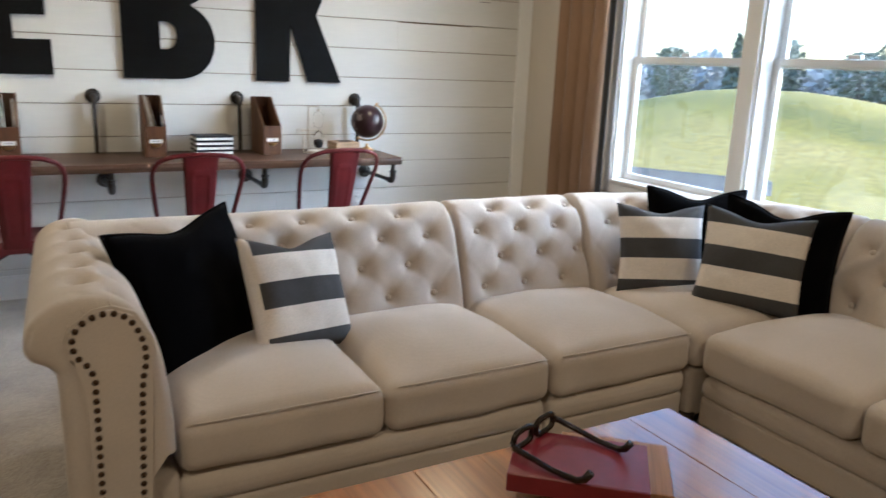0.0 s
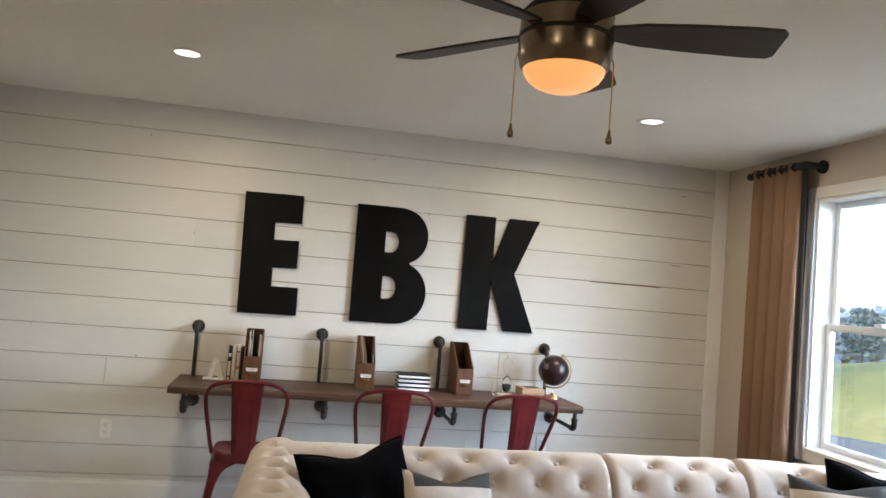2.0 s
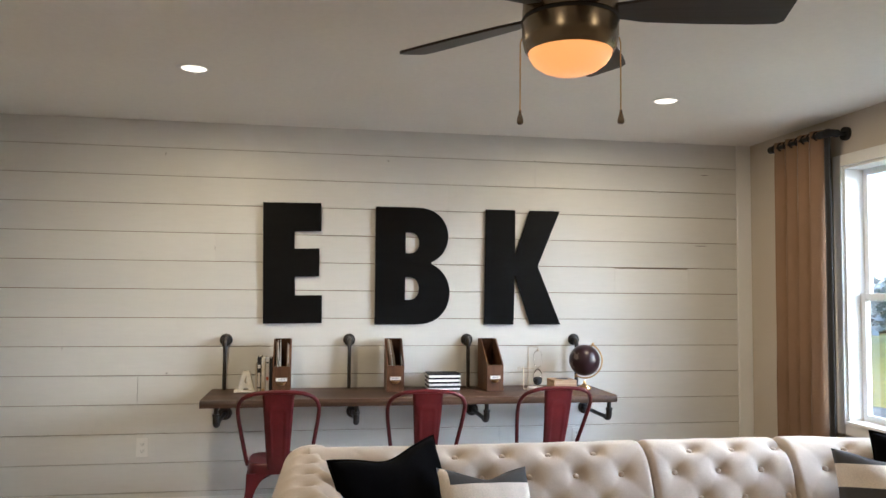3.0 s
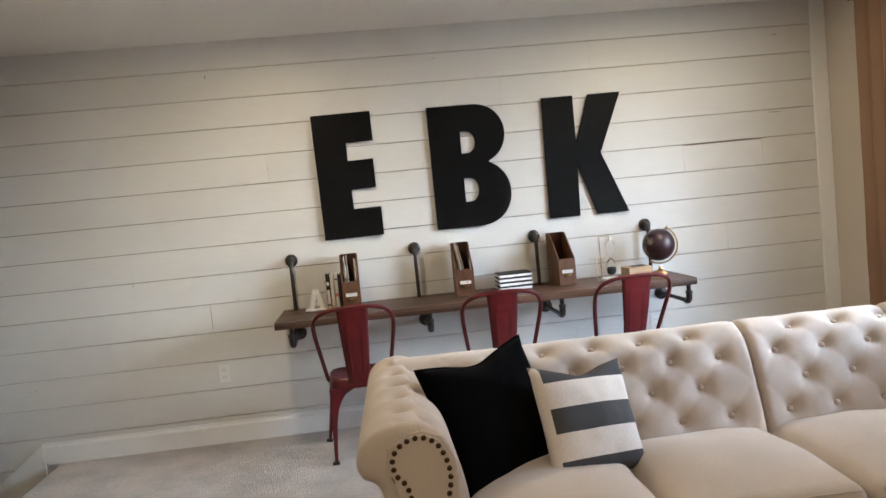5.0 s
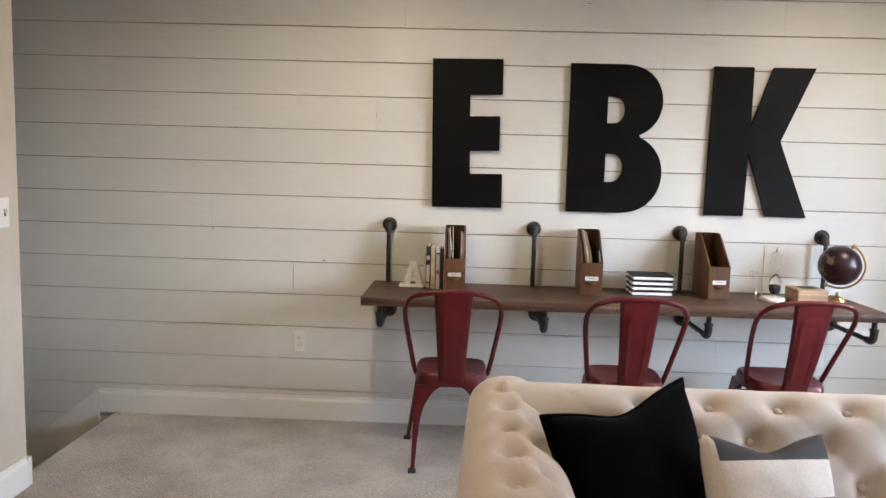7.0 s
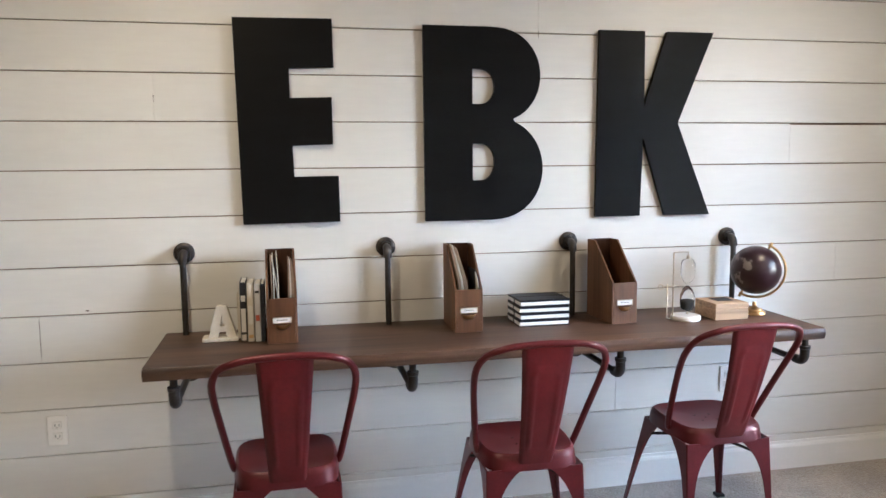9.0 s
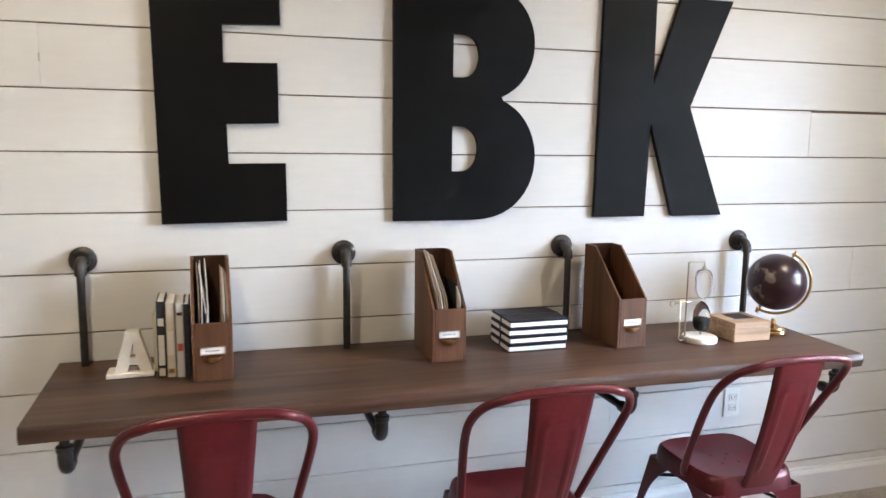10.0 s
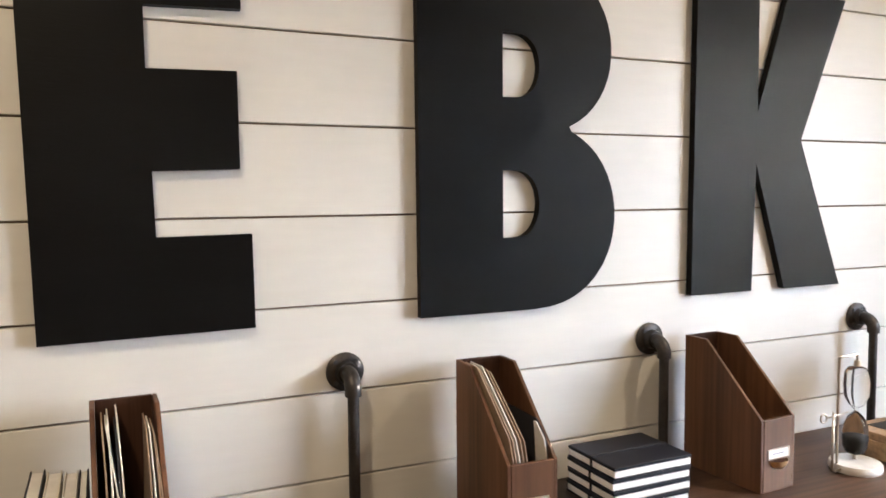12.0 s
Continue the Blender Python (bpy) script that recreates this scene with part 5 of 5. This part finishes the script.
part("foot", lathe(bmesh.new(), [(0, 0), (0.043, 0), (0.045, 0.004), (0.043, 0.012), (0.034, 0.016), (0.032, 0.022), (0.018, 0.026), (0.009, 0.034), (0.007, 0.05), (0, 0.05)], 32), M_BRASS, globe, smooth="auto")
GZ = 0.184
TILT = radians(28)
ax_u, ax_v = Vector((math.sin(TILT) * 0.86, math.sin(TILT) * -0.5, math.cos(TILT))), Vector((0.86 * math.cos(TILT), -0.5 * math.cos(TILT), -math.sin(TILT)))
part("meridian", tube(bmesh.new(), arc((0, 0, GZ), 0.114, -4, 184, 36, ax_u, ax_v), 0.0048, 10), M_BRASS, globe, "brass half-ring", True)
for s in (1, -1):
    part("axis_pin", tube(bmesh.new(), [Vector((0, 0, GZ)) + ax_u * s * 0.096, Vector((0, 0, GZ)) + ax_u * s * 0.128], [0.004, 0.0065], 10), M_BRASS, globe, smooth=True)
ball = lathe(bmesh.new(), [(0.0995 * math.sin(math.pi * k / 28) if 0 < k < 28 else 0.0, -0.0995 * math.cos(math.pi * k / 28)) for k in range(29)], 48, (0, 0, GZ))
part("sphere", ball, M_GLOBE, globe, "dark plum sphere with pale continents", True)

# ---------------------------------------------------------------- outlets, switch
def outlet(x, z0):
    pl = holder("wall_outlet", (x, -0.001, z0), "white duplex wall outlet on the shiplap", "outlet", "wall outlets")
    part("plate", boxed(-0.036, 0.036, -0.006, 0.0005, -0.058, 0.058, 0.003), M_PLASTIC, pl)
    for dz in (-0.021, 0.021):
        fc = part("receptacle", boxed(-0.0165, 0.0165, -0.0085, -0.0055, dz - 0.014, dz + 0.014, 0.004), M_PLASTIC, pl)
        for dx in (-0.007, 0.007):
            part("slot", boxed(dx - 0.0012, dx + 0.0012, -0.0088, -0.0083, dz - 0.004, dz + 0.006), M_SLOT, fc)
        part("ground_hole", boxed(-0.002, 0.002, -0.0088, -0.0083, dz - 0.0105, dz - 0.007), M_SLOT, fc)
outlet(-1.696, 0.437)
outlet(1.087, 0.447)
sw = holder("light_switch", (X_L, -1.15, 1.175), "white four-gang light switch plate on the wall", "light switch")
part("plate", boxed(-0.0005, 0.007, -0.105, 0.105, -0.06, 0.06, 0.003), M_PLASTIC, sw)
for k in range(4):
    tg = part("toggle", boxed(0.007, 0.020, -0.075 + 0.05 * k - 0.004, -0.075 + 0.05 * k + 0.004, -0.002, 0.012, 0.002), M_PLASTIC, sw)
    part("toggle_slot", boxed(0.0072, 0.0078, -0.075 + 0.05 * k - 0.006, -0.075 + 0.05 * k + 0.006, -0.014, 0.014), M_SLOT, sw)

# ---------------------------------------------------------------- things on the table
turn_b = 49
bk = holder("tan_box", pose(0.29, -3.43, TZ, 0, 0, turn_b), "flat tan wooden box on the coffee table", "box")
part("body", boxed(-0.09, 0.13, -0.12, 0.12, 0, 0.052, 0.002), M_BOOK_TAN, bk)
rb = holder("red_book", pose(0.202, -3.42, TZ + 0.0525, 0, 0, turn_b), "red clothbound book lying on a tan box", "book")
part("back_cover", boxed(-0.11, 0.085, -0.14, 0.14, 0, 0.004, 0.001, seg=1), M_BOOK_RED, rb)
part("front_cover", boxed(-0.11, 0.085, -0.14, 0.14, 0.036, 0.04, 0.001, seg=1), M_BOOK_RED, rb)
part("spine", boxed(-0.114, -0.1102, -0.14, 0.14, 0.0, 0.04, 0.0015, seg=1), M_BOOK_RED, rb)
part("page_block", boxed(-0.109, 0.080, -0.135, 0.135, 0.0042, 0.0358), M_BOOK_RED, rb, "red-edged pages")
gs = holder("eyeglasses", pose(0.175, -3.395, TZ + 0.093, 0, 0, turn_b - 28), "dark bronze eyeglasses ornament lying on a red book", "eyeglasses")
for sx in (-1, 1):
    rim = tube(bmesh.new(), [(sx * 0.042 + 0.033 * math.copysign(abs(math.cos(a)) ** 0.6, math.cos(a)), 0.075, 0.024 + 0.018 * math.copysign(abs(math.sin(a)) ** 0.6, math.sin(a))) for a in (2 * math.pi * k / 28 for k in range(28))], 0.0065, 8, closed=True)
    part("rim", rim, M_SPECS, gs, smooth=True)
    part("temple", tube(bmesh.new(), [(sx * 0.078, 0.075, 0.024), (sx * 0.088, 0.065, 0.02), (sx * 0.088, -0.03, 0.007), (sx * 0.086, -0.085, 0.007), (sx * 0.084, -0.10, 0.014), (sx * 0.083, -0.112, 0.032)], [0.007, 0.007, 0.006, 0.007, 0.008, 0.0085], 8), M_SPECS, gs, smooth=True)
part("bridge", tube(bmesh.new(), [(-0.012, 0.075, 0.028), (0, 0.078, 0.031), (0.012, 0.075, 0.028)], 0.006, 8), M_SPECS, gs, smooth=True)

# ---------------------------------------------------------------- outside
bm = bmesh.new()
NG = 90
gv = []
for i in range(NG + 1):
    row = []
    for j in range(NG + 1):
        fx, fy = i / NG, j / NG * 2 - 1
        x = 2.6 + 900 * fx ** 2.2
        y = math.copysign(abs(fy) ** 1.6, fy) * 900 + 20
        hill = 3.8 * math.exp(-((x - 35) / 14) ** 2 - ((y - 24) / 13) ** 2) + 1.2 * math.exp(-((x - 60) / 16) ** 2 - ((y - 14) / 18) ** 2)
        row.append(bm.verts.new((x, y, -3.1 + hill + 0.25 * noise.noise(Vector((x * 0.03, y * 0.03, 0))))))
    gv.append(row)
for i in range(NG):
    for j in range(NG):
        bm.faces.new((gv[i][j], gv[i + 1][j], gv[i + 1][j + 1], gv[i][j + 1]))
thing("ground", bm, M_GRASS, "yellow-green autumn grass rising to a low hill", "ground", kind="structure", smooth=True)

# lower roof below the window
roof = holder("porch_roof", (3.75, 0.95, 0.37), "slate-grey shingled lower roof outside the window", "roof", kind="structure")
part("roof_deck", boxed(-0.95, 0.95, -1.3, 3.0, -0.12, 0.0), M_SHINGLE, roof)
for k in range(9):
    for j in range(10):
        x0 = -0.95 + k * 0.21
        y0 = -1.3 + j * 0.43
        ob = part("shingle", boxed(x0, x0 + 0.2, y0 + 0.004, y0 + 0.426, 0.0, 0.012, 0.002, 1), M_SHINGLE, roof)
roof.rotation_euler = (radians(-9), radians(6), 0)

# far trees
def tree(x, y, h, spread, conifer, mat, seed):
    rnd = random.Random(seed)
    zb = -3.1
    tr = holder("tree", (x, y, zb), "dark evergreen tree far across the grass" if conifer else "leafy tree far across the grass", "tree", "far trees")
    tk = tube(bmesh.new(), [(0, 0, 0), (0, 0, h * 0.5), (0, 0, h * 0.95)], [h * 0.025, h * 0.018, h * 0.004], 8)
    for k in range(7):
        a, zz = rnd.uniform(0, 6.28), h * rnd.uniform(0.3, 0.7)
        tube(tk, [(0, 0, zz), (spread * 0.5 * math.cos(a), spread * 0.5 * math.sin(a), zz + h * 0.1)], [h * 0.01, h * 0.003], 5)
    part("trunk", tk, M_BARK, tr)
    verts, faces = [], []
    for k in range(900):
        zz = rnd.uniform(0.14 if conifer else 0.25, 1.0)
        r = spread * ((1.02 - zz) if conifer else math.sqrt(max(0.0, 1 - ((zz - 0.62) / 0.4) ** 2)) * rnd.uniform(0.75, 1.1))
        a = rnd.uniform(0, 6.28)
        rr = r * math.sqrt(rnd.uniform(0.15, 1))
        c = Vector((rr * math.cos(a), rr * math.sin(a), zz * h))
        s = h * rnd.uniform(0.02, 0.05)
        d1 = Vector((rnd.gauss(0, 1), rnd.gauss(0, 1), rnd.gauss(0, 1))).normalized() * s
        d2 = Vector((rnd.gauss(0, 1), rnd.gauss(0, 1), rnd.gauss(0, 1))).normalized() * s
        n0 = len(verts)
        verts += [c - d1, c + d2, c + d1, c - d2 * 0.8]
        faces.append((n0, n0 + 1, n0 + 2, n0 + 3))
    me = bpy.data.meshes.new("crown")
    me.from_pydata([tuple(v) for v in verts], [], faces)
    me.materials.append(mat)
    cr = new("crown", me)
    cr.parent = tr
rt = random.Random(5)
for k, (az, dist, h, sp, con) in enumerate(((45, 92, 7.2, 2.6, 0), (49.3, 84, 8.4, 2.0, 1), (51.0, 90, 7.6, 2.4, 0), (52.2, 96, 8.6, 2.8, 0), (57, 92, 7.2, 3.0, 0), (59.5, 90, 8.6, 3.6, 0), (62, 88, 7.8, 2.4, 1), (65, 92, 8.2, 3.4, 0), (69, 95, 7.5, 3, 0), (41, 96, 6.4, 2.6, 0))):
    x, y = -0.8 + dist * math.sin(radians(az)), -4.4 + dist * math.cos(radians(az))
    tree(x, y, h, sp, con, M_LEAF_HAZED, 40 + k)
verts, faces = [], []
for k in range(14000):                             # wood along the horizon, coloured pale to stand for haze
    az = rt.uniform(15, 100)
    dist = rt.uniform(95, 125)
    hgt = 6.0 + 2.2 * noise.noise(Vector((az * 0.35, 0, 0))) + 1.2 * noise.noise(Vector((az * 1.7, 4, 0)))
    c = Vector((-0.8 + dist * math.sin(radians(az)), -4.4 + dist * math.cos(radians(az)), -3 + rt.uniform(0, max(2.0, hgt))))
    d1 = Vector((rt.gauss(0, 1), rt.gauss(0, 1), rt.gauss(0, 1))).normalized() * rt.uniform(0.4, 0.95)
    d2 = Vector((rt.gauss(0, 1), rt.gauss(0, 1), rt.gauss(0, 1))).normalized() * rt.uniform(0.4, 0.95)
    n0 = len(verts)
    verts += [tuple(c - d1), tuple(c + d2), tuple(c + d1), tuple(c - d2)]
    faces.append((n0, n0 + 1, n0 + 2, n0 + 3))
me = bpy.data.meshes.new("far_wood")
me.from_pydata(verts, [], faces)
me.materials.append(M_BARE_HAZED)
tagged(new("far_wood", me), "bare autumn wood along the horizon, its haze painted as pale colour", "woods", kind="stuff")

# ---------------------------------------------------------------- shiplap boards, last of all
def board(x0, x1, k, drop=0.0):
    z0, z1 = JOINT0 + k * PITCH + 0.0021, JOINT0 + (k + 1) * PITCH - 0.0021 - drop
    z1 = min(z1, H)
    if z1 - z0 < 0.02:
        return
    part("board", boxed(x0 + 0.0002, x1 - 0.0002, 0.0, 0.012, z0, z1, 0.0012, 1), M_BOARD, north)
BREAKS = {4: [-1.735], 6: [-2.178], 9: [-1.297], 11: [0.19], 12: [-1.155, 0.79], 5: [1.62], 8: [1.36, 1.90], 3: [-0.35], 2: [0.55]}
for k in range(-11, 14):
    ends = [-5.7] + (BREAKS.get(k, []) if k > 0 else []) + ([2.274] if k >= 0 else [-2.74])
    for a, b in zip(ends, ends[1:]):
        board(a, b, k, 0.006 if (k == 8 and a == 1.36) else 0.0)
M_KNOT = surface("dark knot", (0.05, 0.03, 0.02), 0.9)
for kx, kz, kw, kh in ((-1.567, 0.886, 0.012, 0.006), (-2.178, 1.04, 0.003, 0.022), (-2.19, 0.876, 0.003, 0.012), (-2.82, 0.46, 0.008, 0.005), (-2.85, 0.455, 0.006, 0.004), (-1.297, 1.668, 0.002, 0.03), (0.19, 1.935, 0.003, 0.03), (-1.735, 0.79, 0.0025, 0.16), (0.79, 2.30, 0.004, 0.014), (2.03, 2.244, 0.05, 0.004), (2.0, 1.742, 0.09, 0.004), (-0.21, 2.262, 0.02, 0.004), (-1.61, 2.255, 0.004, 0.02)):
    bm = bmesh.new()
    bmesh.ops.create_circle(bm, cap_ends=True, segments=10, radius=1.0)
    bmesh.ops.transform(bm, matrix=Matrix.Translation((kx, -0.0006, kz)) @ pose(0, 0, 0, 90) @ Matrix.Diagonal((kw / 2, kh / 2, 1, 1)), verts=bm.verts[:])
    part("knot", bm, M_KNOT, north)
